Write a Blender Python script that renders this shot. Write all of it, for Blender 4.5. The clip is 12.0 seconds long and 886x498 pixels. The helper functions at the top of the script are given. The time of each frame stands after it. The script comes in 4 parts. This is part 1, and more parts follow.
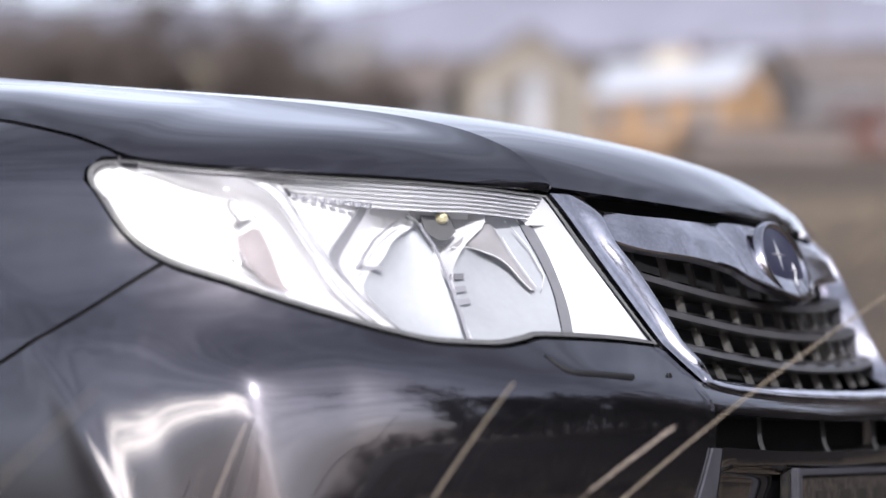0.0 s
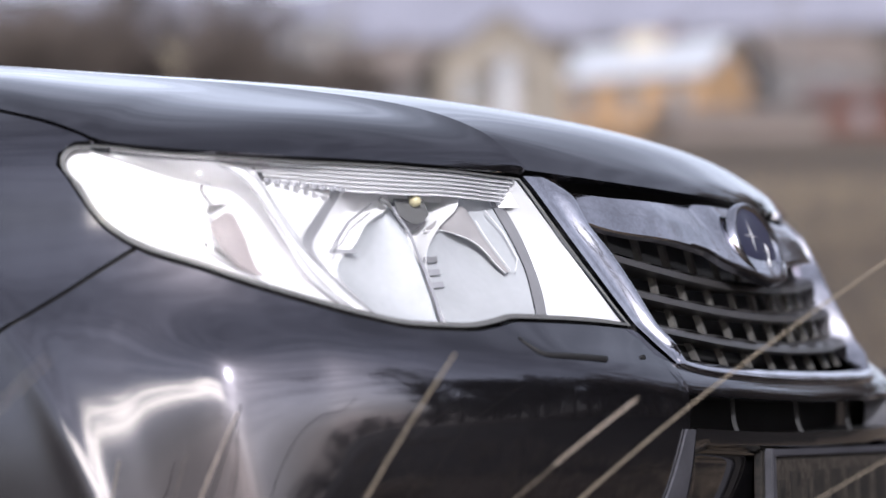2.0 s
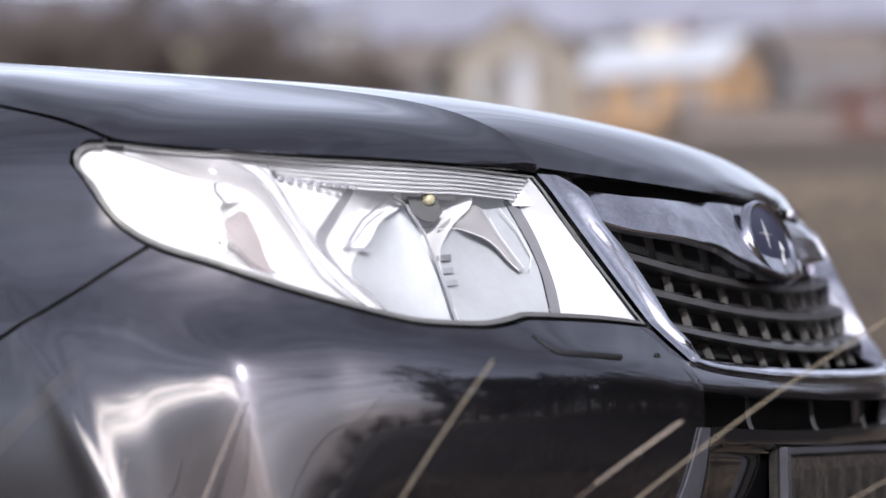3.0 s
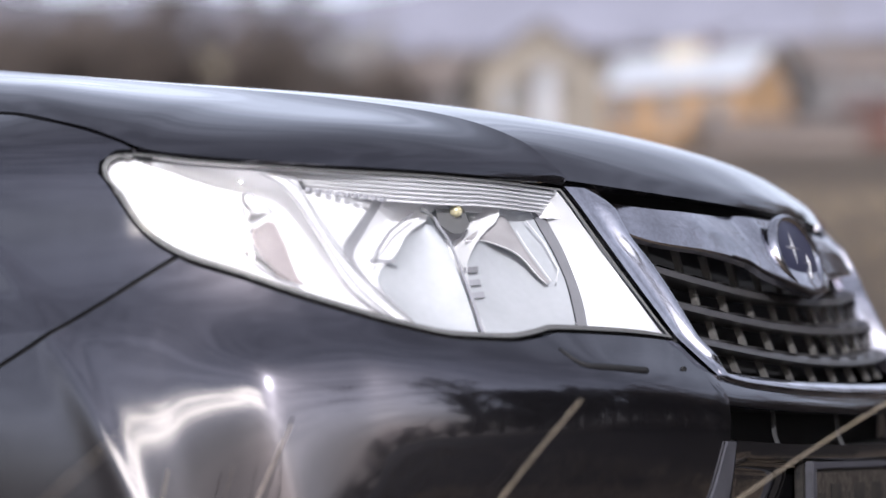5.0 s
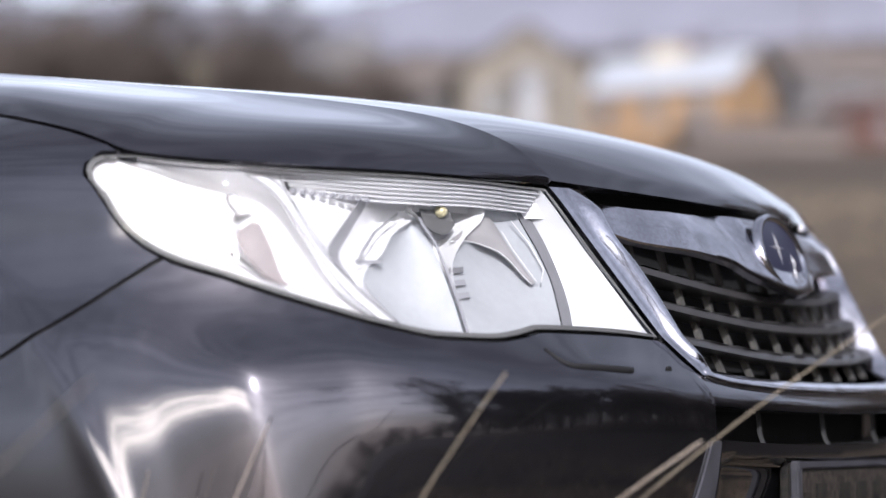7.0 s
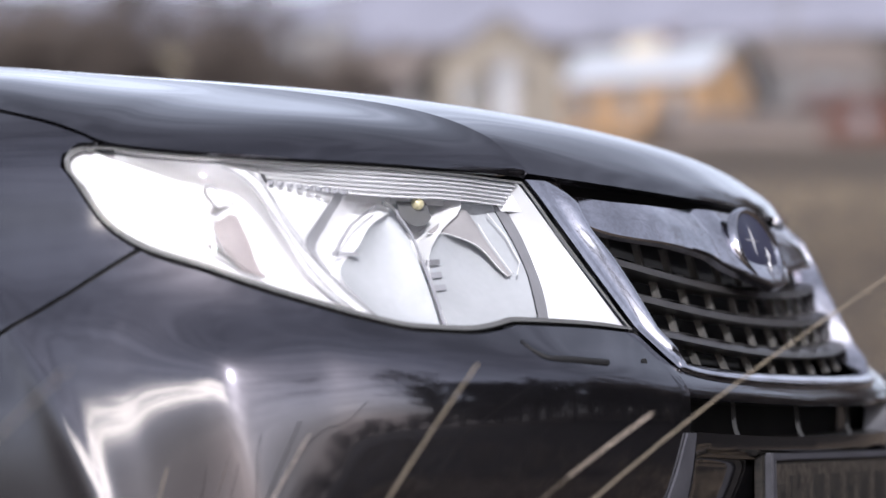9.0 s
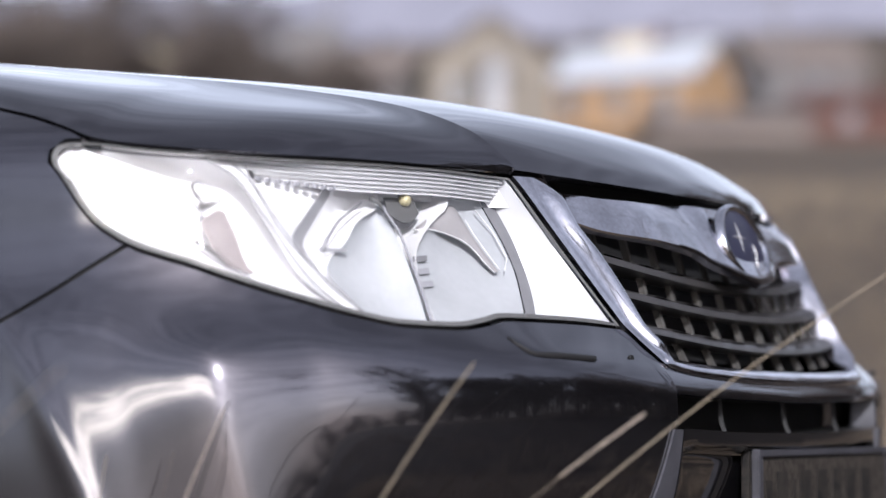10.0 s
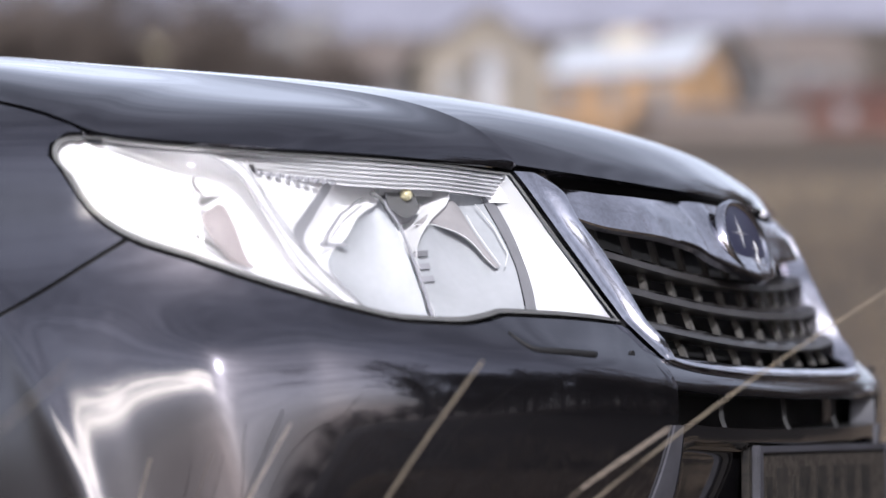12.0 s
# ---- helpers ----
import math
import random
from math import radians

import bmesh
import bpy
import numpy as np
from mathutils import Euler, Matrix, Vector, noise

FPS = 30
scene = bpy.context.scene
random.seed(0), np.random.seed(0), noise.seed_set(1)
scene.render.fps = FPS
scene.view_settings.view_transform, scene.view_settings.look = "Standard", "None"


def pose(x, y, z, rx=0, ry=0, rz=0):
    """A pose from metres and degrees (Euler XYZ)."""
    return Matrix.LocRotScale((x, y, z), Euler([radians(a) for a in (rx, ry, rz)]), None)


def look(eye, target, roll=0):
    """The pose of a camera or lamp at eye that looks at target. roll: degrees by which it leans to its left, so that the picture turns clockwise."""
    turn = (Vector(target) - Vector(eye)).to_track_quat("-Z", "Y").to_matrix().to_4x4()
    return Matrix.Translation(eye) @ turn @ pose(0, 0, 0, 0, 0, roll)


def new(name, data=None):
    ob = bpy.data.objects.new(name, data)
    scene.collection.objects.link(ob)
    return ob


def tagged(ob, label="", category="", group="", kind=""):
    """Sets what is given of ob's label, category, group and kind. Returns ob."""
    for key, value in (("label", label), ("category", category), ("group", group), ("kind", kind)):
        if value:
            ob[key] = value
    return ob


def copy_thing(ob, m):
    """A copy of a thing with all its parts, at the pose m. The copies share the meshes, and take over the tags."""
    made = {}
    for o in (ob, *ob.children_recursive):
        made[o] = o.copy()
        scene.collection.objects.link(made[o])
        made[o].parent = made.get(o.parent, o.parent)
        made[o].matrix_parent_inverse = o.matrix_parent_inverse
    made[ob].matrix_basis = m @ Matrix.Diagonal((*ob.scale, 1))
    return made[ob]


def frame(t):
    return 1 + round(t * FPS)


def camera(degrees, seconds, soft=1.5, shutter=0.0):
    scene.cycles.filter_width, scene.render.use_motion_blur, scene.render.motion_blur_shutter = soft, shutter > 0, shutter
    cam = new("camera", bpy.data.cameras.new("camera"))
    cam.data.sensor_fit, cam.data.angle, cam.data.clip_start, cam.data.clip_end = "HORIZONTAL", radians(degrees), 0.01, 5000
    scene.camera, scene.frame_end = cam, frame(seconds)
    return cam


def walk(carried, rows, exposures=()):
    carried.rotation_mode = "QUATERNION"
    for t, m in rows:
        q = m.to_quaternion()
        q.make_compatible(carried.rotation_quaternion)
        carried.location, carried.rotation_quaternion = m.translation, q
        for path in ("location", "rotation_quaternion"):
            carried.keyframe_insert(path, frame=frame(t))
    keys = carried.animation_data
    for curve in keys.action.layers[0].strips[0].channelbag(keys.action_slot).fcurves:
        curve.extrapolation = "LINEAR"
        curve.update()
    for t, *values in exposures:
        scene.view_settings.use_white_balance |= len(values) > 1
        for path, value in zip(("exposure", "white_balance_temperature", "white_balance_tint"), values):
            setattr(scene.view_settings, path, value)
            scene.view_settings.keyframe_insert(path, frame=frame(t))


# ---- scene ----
cam = camera(20.0, 12.0, soft=1.5)
cam.data.dof.use_dof, cam.data.dof.focus_distance, cam.data.dof.aperture_fstop = True, 2.88, 2.45
# seconds; eye x, y, z; yaw, pitch, roll
ROWS = [
    (0.0, 1.129, -2.9626, 0.629, 28.494, 4.324, 0.12),
    (0.5, 1.1289, -2.9616, 0.6284, 28.449, 4.261, 0.25),
    (1.0, 1.1323, -2.9647, 0.6302, 28.462, 4.171, 0.291),
    (1.5, 1.1302, -2.9634, 0.6282, 28.149, 4.038, 0.376),
    (2.0, 1.131, -2.9642, 0.6275, 27.935, 3.964, 0.505),
    (2.5, 1.1303, -2.9609, 0.627, 27.938, 3.927, 0.554),
    (3.0, 1.1292, -2.9591, 0.628, 28.266, 3.918, 0.5),
    (3.5, 1.1298, -2.9609, 0.6278, 28.638, 4.127, 0.426),
    (5.5, 1.1268, -2.9638, 0.6289, 28.735, 4.164, 0.059),
    (6.0, 1.1269, -2.9616, 0.6289, 28.581, 4.153, 0.142),
    (6.5, 1.1266, -2.9622, 0.6266, 28.486, 4.212, 0.271),
    (8.5, 1.1282, -2.9703, 0.626, 28.194, 4.194, 0.18),
    (9.0, 1.1301, -2.9728, 0.6265, 27.87, 4.042, 0.217),
    (9.5, 1.1305, -2.971, 0.6266, 27.711, 3.985, 0.147),
    (10.0, 1.1322, -2.9735, 0.6251, 27.608, 3.982, 0.169),
    (10.5, 1.1311, -2.9714, 0.6249, 27.654, 4.004, 0.105),
    (11.0, 1.1345, -2.9755, 0.6265, 27.689, 3.942, 0.02),
    (11.5, 1.1289, -2.9732, 0.6262, 27.576, 3.913, 0.024),
    (12.0, 1.1235, -2.972, 0.6263, 27.471, 3.85, -0.0),
]
walk(cam, [(t, pose(x, y, z, 90 + pitch, roll, yaw)) for t, x, y, z, yaw, pitch, roll in ROWS], [(0.0, 0.05, 5880, 14), (1.5, -0.04, 5880, 14), (12.0, -0.05, 5880, 14)])


# ---- shape of the car's nose ----
def herm(ts, ps):
    """A smooth curve through ps at the parameters ts."""
    ts = np.array(ts, float)
    ps = np.array(ps, float).reshape(len(ts), -1)
    d = np.diff(ps, axis=0) / np.diff(ts)[:, None]
    m = np.zeros_like(ps)
    m[0], m[-1] = d[0], d[-1]
    h = np.diff(ts)
    for i in range(1, len(ts) - 1):
        for c in range(ps.shape[1]):
            a, b = d[i - 1, c], d[i, c]
            if a * b > 0:
                w1, w2 = 2 * h[i] + h[i - 1], h[i] + 2 * h[i - 1]
                m[i, c] = (w1 + w2) / (w1 / a + w2 / b)

    def at(t):
        t = min(max(t, ts[0]), ts[-1])
        i = min(int(np.searchsorted(ts, t, side="right")) - 1, len(ts) - 2)
        h_ = ts[i + 1] - ts[i]
        q = (t - ts[i]) / h_
        return ((1 + 2 * q) * (1 - q) ** 2 * ps[i] + q * (1 - q) ** 2 * h_ * m[i]
                + q * q * (3 - 2 * q) * ps[i + 1] + q * q * (q - 1) * h_ * m[i + 1])
    return at


def smooth(a, b, x):
    q = min(max((x - a) / (b - a), 0.0), 1.0)
    return q * q * (3 - 2 * q)


# plan outline of the car's nose at bumper height: x ahead, y half width
PLAN = [(0.085, 0.0), (0.081, 0.18), (0.064, 0.355), (0.020, 0.53), (-0.055, 0.66), (-0.155, 0.765),
        (-0.275, 0.842), (-0.42, 0.888), (-0.60, 0.905), (-0.90, 0.905)]
PLAN_S = [0.0]
for (xa, ya), (xb, yb) in zip(PLAN, PLAN[1:]):
    PLAN_S.append(PLAN_S[-1] + math.hypot(xb - xa, yb - ya))
plan_at = herm(PLAN_S, PLAN)
inset_front = herm([0.2, 0.45, 0.58, 0.655, 0.69, 0.735, 0.776, 0.817, 0.855, 0.90, 0.95],
                   [0.10, 0.040, 0.0065, 0.0, 0.045, 0.066, 0.088, 0.11, 0.13, 0.155, 0.20])
inset_side = herm([0.2, 0.45, 0.52, 0.57, 0.63, 0.68, 0.725, 0.78, 0.83, 0.87, 0.90, 0.93, 0.96, 0.985, 1.0],
                  [0.10, 0.024, 0.0085, 0.0025, 0.0, 0.0030, 0.0125, 0.031, 0.039, 0.042, 0.046, 0.056, 0.082, 0.12, 0.16])


WHEEL_X, WHEEL_Z = -0.93, 0.34
shelf_z = herm([0.0, 0.34, 0.48, 0.65, 0.80, 0.96, 1.2], [0.660, 0.670, 0.682, 0.697, 0.708, 0.722, 0.73])


def front_inset(a, z):
    """How far the front leans in: upright up to the bumper's shelf, in over the shelf, back along lamp and grille."""
    zc = float(shelf_z(a)[0])
    if z >= 0.738:
        return float(inset_front(z)[0])
    q = z - zc
    soft = 0.00012 + 0.0005 * smooth(0.52, 0.72, a)
    up = 0.5 * (q + math.sqrt(q * q + soft)) / (0.5 * ((0.738 - zc) + math.sqrt((0.738 - zc) ** 2 + soft)))
    low = float(inset_front(min(z, 0.655))[0])
    return low + 0.0676 * up ** (0.85 + 0.25 * smooth(0.52, 0.72, a))


def body(s, z, out=0.0):
    """A point of the nose's skin: s metres round the plan outline from the middle (minus: the car's right), z up."""
    a = abs(s)
    x, y = plan_at(a)
    x1, y1 = plan_at(a + 0.004)
    x0, y0 = plan_at(max(a - 0.004, 0.0)) if a > 0.004 else (x1, -y1)
    tx, ty = x1 - x0, y1 - y0
    n = math.hypot(tx, ty)
    nx, ny = ty / n, -tx / n
    b = smooth(0.50, 1.08, a)
    i = front_inset(a, z) * (1 - b) + float(inset_side(z)[0]) * b
    if z < 0.738 and a > 0.76:
        # the bumper's corner rounds evenly from the lamp down
        top = 0.0676 * (1 - b) + 0.0155 * b
        turn = 1 - smooth(0.93, 1.10, a)   # rounder under the lamp's corner
        low = 0.540 + 0.045 * turn
        e = z - low
        rounded = top * (e / (0.738 - low)) ** (2.6 + 1.6 * turn) if e > 0 else 0.0
        w = smooth(0.76, 0.90, a) * (1 - smooth(1.22, 1.40, a))
        i += (rounded - i) * w - 0.045 * (0.738 - z) * smooth(0.84, 0.97, a) * smooth(0.40, 0.52, z)
    i -= out
    # wheel-arch flare and the soft corner ridge of the bumper
    r = math.hypot(x - WHEEL_X, z - WHEEL_Z)
    q = 0.60 - r
    i -= 0.0033 * math.exp(-(q / (0.020 if q > 0 else 0.009)) ** 2) - 0.045 * 0.5 * (q + math.sqrt(q * q + 0.0002))
    if a < 1.08:
        i -= 0.011 * max(0.0, 1 - (math.hypot(a - 0.935 + 0.25 * (0.64 - z), 0.004) - 0.004) / 0.10) ** 1.3 * (1 - smooth(0.69, 0.735, z))
    return (x - nx * i, math.copysign(y - ny * i, s), z)

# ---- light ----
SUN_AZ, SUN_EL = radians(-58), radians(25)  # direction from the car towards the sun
BUMPER_GLOW_AZ, BUMPER_GLOW = radians(-87), (150.0, 133.0, 100.0, 1)
world = bpy.data.worlds.new("sky")
scene.world = world
world.use_nodes = True
wn = world.node_tree.nodes
sky = wn.new("ShaderNodeTexSky")
sky.sky_type, sky.sun_disc = "NISHITA", False
sky.sun_elevation, sky.sun_rotation = SUN_EL, math.pi / 2 - SUN_AZ
sky.air_density, sky.dust_density, sky.ozone_density = 1.0, 1.4, 1.0
wn["Background"].inputs["Strength"].default_value = 0.062
# hazy sky with broken cloud all over it
wl = world.node_tree.links
haze = wn.new("ShaderNodeHueSaturation")
haze.inputs["Saturation"].default_value = 0.38
wl.new(sky.outputs[0], haze.inputs["Color"])
wco, wmap, wnoise, wfine, wramp, wmix = (wn.new(k) for k in ("ShaderNodeTexCoord", "ShaderNodeMapping", "ShaderNodeTexNoise", "ShaderNodeTexNoise", "ShaderNodeMapRange", "ShaderNodeMix"))
wmap.inputs["Scale"].default_value = (0.8, 1.6, 7.5)
wnoise.inputs["Scale"].default_value, wnoise.inputs["Detail"].default_value, wnoise.inputs["Distortion"].default_value = 3.2, 3.5, 0.3
wramp.inputs[1].default_value, wramp.inputs[2].default_value = 0.40, 0.63
wmix.data_type = "RGBA"
wsum = wn.new("ShaderNodeMix")
wsum.data_type, wsum.blend_type = "RGBA", "ADD"
wsum.inputs[0].default_value, wsum.inputs[7].default_value = 1.0, (1.65, 1.5, 1.38, 1)
wgain = wn.new("ShaderNodeMix")
wgain.data_type, wgain.blend_type = "RGBA", "MULTIPLY"
wgain.inputs[0].default_value, wgain.inputs[7].default_value = 1.0, (3.6, 3.45, 3.4, 1)
wl.new(haze.outputs[0], wgain.inputs[6])
wl.new(wgain.outputs[2], wsum.inputs[6])
wl.new(wsum.outputs[2], wmix.inputs[7])
wl.new(wco.outputs["Generated"], wmap.inputs["Vector"])
wl.new(wmap.outputs[0], wnoise.inputs["Vector"])
wl.new(wnoise.outputs["Fac"], wramp.inputs[0])
wl.new(wramp.outputs[0], wmix.inputs[0])
wramp.inputs[3].default_value = 0.6
wl.new(haze.outputs[0], wmix.inputs[6])
# warm glow added low on the sun's side, placed for the bumper's corner to mirror
def wmath(op, a, b, c=None):
    n = wn.new("ShaderNodeMath")
    n.operation = op
    for k, q in enumerate((a, b, c)):
        if q is None:
            continue
        if isinstance(q, (int, float)):
            n.inputs[k].default_value = q
        else:
            wl.new(q, n.inputs[k])
    return n.outputs[0]


def wstep(q, a, b):
    n = wn.new("ShaderNodeMapRange")
    n.interpolation_type = "SMOOTHSTEP"
    n.inputs[1].default_value, n.inputs[2].default_value = a, b
    wl.new(q, n.inputs[0])
    return n.outputs[0]


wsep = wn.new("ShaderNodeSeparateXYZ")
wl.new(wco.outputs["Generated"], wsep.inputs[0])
towards = wmath("MULTIPLY_ADD", wsep.outputs[0], math.cos(BUMPER_GLOW_AZ), wmath("MULTIPLY", wsep.outputs[1], math.sin(BUMPER_GLOW_AZ)))
bumper_glow = wmath("MULTIPLY", wstep(wsep.outputs[2], 0.125, 0.175), wmath("SUBTRACT", 1.0, wstep(wsep.outputs[2], 0.235, 0.285)))
bumper_glow = wmath("MULTIPLY", bumper_glow, wstep(towards, 0.925, 0.975))
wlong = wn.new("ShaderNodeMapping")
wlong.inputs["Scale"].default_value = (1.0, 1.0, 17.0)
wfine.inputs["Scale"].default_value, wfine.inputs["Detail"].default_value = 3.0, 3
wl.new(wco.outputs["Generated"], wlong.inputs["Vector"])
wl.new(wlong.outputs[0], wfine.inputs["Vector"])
bumper_glow = wmath("MULTIPLY", bumper_glow, wmath("MULTIPLY_ADD", wstep(wfine.outputs["Fac"], 0.36, 0.56), 0.9, 0.16))
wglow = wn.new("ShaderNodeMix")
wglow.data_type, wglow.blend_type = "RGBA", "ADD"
wglow.inputs[7].default_value = BUMPER_GLOW
wl.new(bumper_glow, wglow.inputs[0])
# sky dimmed round the whole horizon, added to darken what the bumper mirrors
wdim = wn.new("ShaderNodeMix")
wdim.data_type, wdim.blend_type = "RGBA", "MULTIPLY"
wdim.inputs[0].default_value = 1.0
wl.new(wmix.outputs[2], wdim.inputs[6])
wl.new(wmath("MULTIPLY_ADD", wstep(wsep.outputs[2], 0.02, 0.17), 0.5, 0.5), wdim.inputs[7])
wl.new(wdim.outputs[2], wglow.inputs[6])
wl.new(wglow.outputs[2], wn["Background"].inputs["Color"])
sun = new("sun", bpy.data.lights.new("sun", "SUN"))
sun.data.energy, sun.data.angle, sun.data.color = 4.6, radians(0.6), (1.0, 0.95, 0.88)
sun.matrix_world = look((0, 0, 0), (-math.cos(SUN_AZ) * math.cos(SUN_EL), -math.sin(SUN_AZ) * math.cos(SUN_EL), -math.sin(SUN_EL)))


# ---- materials ----
def material(name, colour, rough=0.5, metal=0.0, coat=0.0, vary=0.15, scale=8.0, bump=0.0, bump_scale=60.0, second=None, spec=0.5, island=0.0):
    m = bpy.data.materials.new(name)
    m.use_nodes = True
    nt = m.node_tree
    p = nt.nodes["Principled BSDF"]
    p.inputs["Roughness"].default_value, p.inputs["Metallic"].default_value = rough, metal
    p.inputs["Coat Weight"].default_value, p.inputs["Coat Roughness"].default_value = coat, 0.03
    p.inputs["Specular IOR Level"].default_value = spec
    co = nt.nodes.new("ShaderNodeTexCoord")
    big, fine = nt.nodes.new("ShaderNodeTexNoise"), nt.nodes.new("ShaderNodeTexNoise")
    big.inputs["Scale"].default_value, fine.inputs["Scale"].default_value = scale, scale * 9
    big.inputs["Detail"].default_value = fine.inputs["Detail"].default_value = 6
    ramp = nt.nodes.new("ShaderNodeMix")
    ramp.data_type = "RGBA"
    lo = [c * (1 - vary) for c in colour]
    hi = [min(c * (1 + vary), 1) for c in colour] if second is None else second
    ramp.inputs[6].default_value, ramp.inputs[7].default_value = (*lo, 1), (*hi, 1)
    mean = nt.nodes.new("ShaderNodeMath")
    mean.operation = "MULTIPLY_ADD"
    mean.inputs[1].default_value = 0.35
    sharp = nt.nodes.new("ShaderNodeMapRange")
    sharp.inputs[1].default_value, sharp.inputs[2].default_value = 0.45, 0.95
    for n in (big, fine):
        nt.links.new(co.outputs["Object"], n.inputs["Vector"])
    nt.links.new(fine.outputs["Fac"], mean.inputs[0])
    nt.links.new(big.outputs["Fac"], mean.inputs[2])
    nt.links.new(mean.outputs[0], sharp.inputs[0])
    nt.links.new(sharp.outputs[0], ramp.inputs[0])
    out = ramp.outputs[2]
    if island:
        geo, hsv = nt.nodes.new("ShaderNodeNewGeometry"), nt.nodes.new("ShaderNodeHueSaturation")
        rng = nt.nodes.new("ShaderNodeMapRange")
        rng.inputs[3].default_value, rng.inputs[4].default_value = 1 - island, 1 + island
        nt.links.new(geo.outputs["Random Per Island"], rng.inputs[0])
        nt.links.new(rng.outputs[0], hsv.inputs["Value"])
        nt.links.new(out, hsv.inputs["Color"])
        out = hsv.outputs[0]
    nt.links.new(out, p.inputs["Base Color"])
    rr = nt.nodes.new("ShaderNodeMapRange")
    rr.inputs[3].default_value, rr.inputs[4].default_value = max(rough * 0.8, 0.0), min(rough * 1.25 + 0.01, 1)
    nt.links.new(big.outputs["Fac"], rr.inputs[0])
    nt.links.new(rr.outputs[0], p.inputs["Roughness"])
    if bump:
        tex, b = nt.nodes.new("ShaderNodeTexNoise"), nt.nodes.new("ShaderNodeBump")
        tex.inputs["Scale"].default_value, tex.inputs["Detail"].default_value = bump_scale, 8
        b.inputs["Strength"].default_value, b.inputs["Distance"].default_value = bump, 0.004 if bump_scale > 12 else 0.05
        nt.links.new(co.outputs["Object"], tex.inputs["Vector"])
        nt.links.new(tex.outputs["Fac"], b.inputs["Height"])
        nt.links.new(b.outputs[0], p.inputs["Normal"])
    return m


def clear_plastic(name, gloss_rough=0.02, tint=(1, 1, 1)):
    m = bpy.data.materials.new(name)
    m.use_nodes = True
    nt = m.node_tree
    nt.nodes.remove(nt.nodes["Principled BSDF"])
    see, gloss, fres, mix = (nt.nodes.new(k) for k in ("ShaderNodeBsdfTransparent", "ShaderNodeBsdfGlossy", "ShaderNodeFresnel", "ShaderNodeMixShader"))
    see.inputs[0].default_value = (*tint, 1)
    gloss.inputs["Roughness"].default_value, fres.inputs["IOR"].default_value = gloss_rough, 1.5
    nt.links.new(fres.outputs[0], mix.inputs[0])
    nt.links.new(see.outputs[0], mix.inputs[1])
    nt.links.new(gloss.outputs[0], mix.inputs[2])
    nt.links.new(mix.outputs[0], nt.nodes["Material Output"].inputs[0])
    return m


PAINT = material("graphite metallic paint", (0.091, 0.088, 0.103), 0.095, 0.95, 1.0, 0.10, 5, 0.005, 14)
BLACK = material("black rubber seal", (0.012, 0.012, 0.013), 0.6, vary=0.2)
PLASTIC = material("dark grey grille plastic", (0.065, 0.062, 0.063), 0.30, 0.3, 0.0, 0.2, 30, 0.05, 300)
RIB = material("grey grille rib paint", (0.17, 0.163, 0.155), 0.4, 0.5, 0.0, 0.2, 30)
CHROME = material("polished chrome", (0.69, 0.68, 0.73), 0.12, 1.0, 0.0, 0.25, 24, 0.13, 22)
SATIN = material("satin lamp reflector", (0.87, 0.87, 0.885), 0.45, 0.15, 0.0, 0.03, 20)
MIRROR = material("frosted lamp bowl", (0.46, 0.475, 0.50), 0.62, 0.10, 0.0, 0.10, 14)
BEZEL = material("grey lamp bezel", (0.32, 0.32, 0.34), 0.35, 0.1, 0.0, 0.1, 30)
PALE = material("pale grey lamp trim", (0.34, 0.34, 0.37), 0.8, 0.0, 0.0, 0.06, 30, spec=0.15)
SEAL = material("grey lamp rim", (0.11, 0.11, 0.11), 0.6, 0.0, 0.0, 0.1, 30)
SHADE = material("dusky lamp shield", (0.35, 0.335, 0.34), 0.7, 0.0, 0.0, 0.10, 40)
DUSK = material("dark grey lamp wall", (0.21, 0.21, 0.225), 0.8, 0.0, 0.0, 0.1, 40, spec=0.15)
LENS = clear_plastic("clear lamp lens")
AMBER = material("amber bulb glass", (0.70, 0.63, 0.38), 0.15, 0.3, 0.3, 0.1)
ROSE = material("pale rose signal bulb cover", (0.30, 0.268, 0.27), 0.9, 0.0, 0.0, 0.12, 60, spec=0.1)
SMOKE = material("matte grey lamp plastic", (0.13, 0.128, 0.13), 0.9, 0.0, 0.0, 0.2, 60, spec=0.1)
NAVY = material("dark blue enamel", (0.030, 0.032, 0.065), 0.35, 0.1, 0.2, 0.1)
VOID = material("near-black of gaps and their shade", (0.008, 0.008, 0.009), 0.7)
DARKGLASS = material("dark tinted glass", (0.015, 0.018, 0.02), 0.05, 0.0, 1.0, 0.1)
TYRE = material("tyre rubber", (0.02, 0.02, 0.021), 0.8, bump=0.2)
ALLOY = material("alloy rim", (0.5, 0.5, 0.52), 0.3, 0.9)
PLATE = material("muddy white plate", (0.095, 0.081, 0.069), 0.7, 0.0, 0.0, 0.4, 90, second=(0.016, 0.014, 0.013), spec=0.2)
PLATEBAR = material("black plate paint", (0.014, 0.014, 0.016), 0.7, vary=0.5, scale=70, second=(0.04, 0.035, 0.03), spec=0.2)
PLATEFRAME = material("worn plate holder", (0.055, 0.055, 0.066), 0.5, 0.1, 0, 0.3, 40)
STRAW = material("dry straw", (0.20, 0.165, 0.122), 0.7, vary=0.2, scale=60)
SEED = material("pale seed head", (0.38, 0.32, 0.27), 0.8, vary=0.2, scale=120)
SOIL = material("dry grass field", (0.056, 0.038, 0.023), 0.95, vary=0.35, scale=0.22, bump=0.5, bump_scale=4, second=(0.098, 0.068, 0.040))
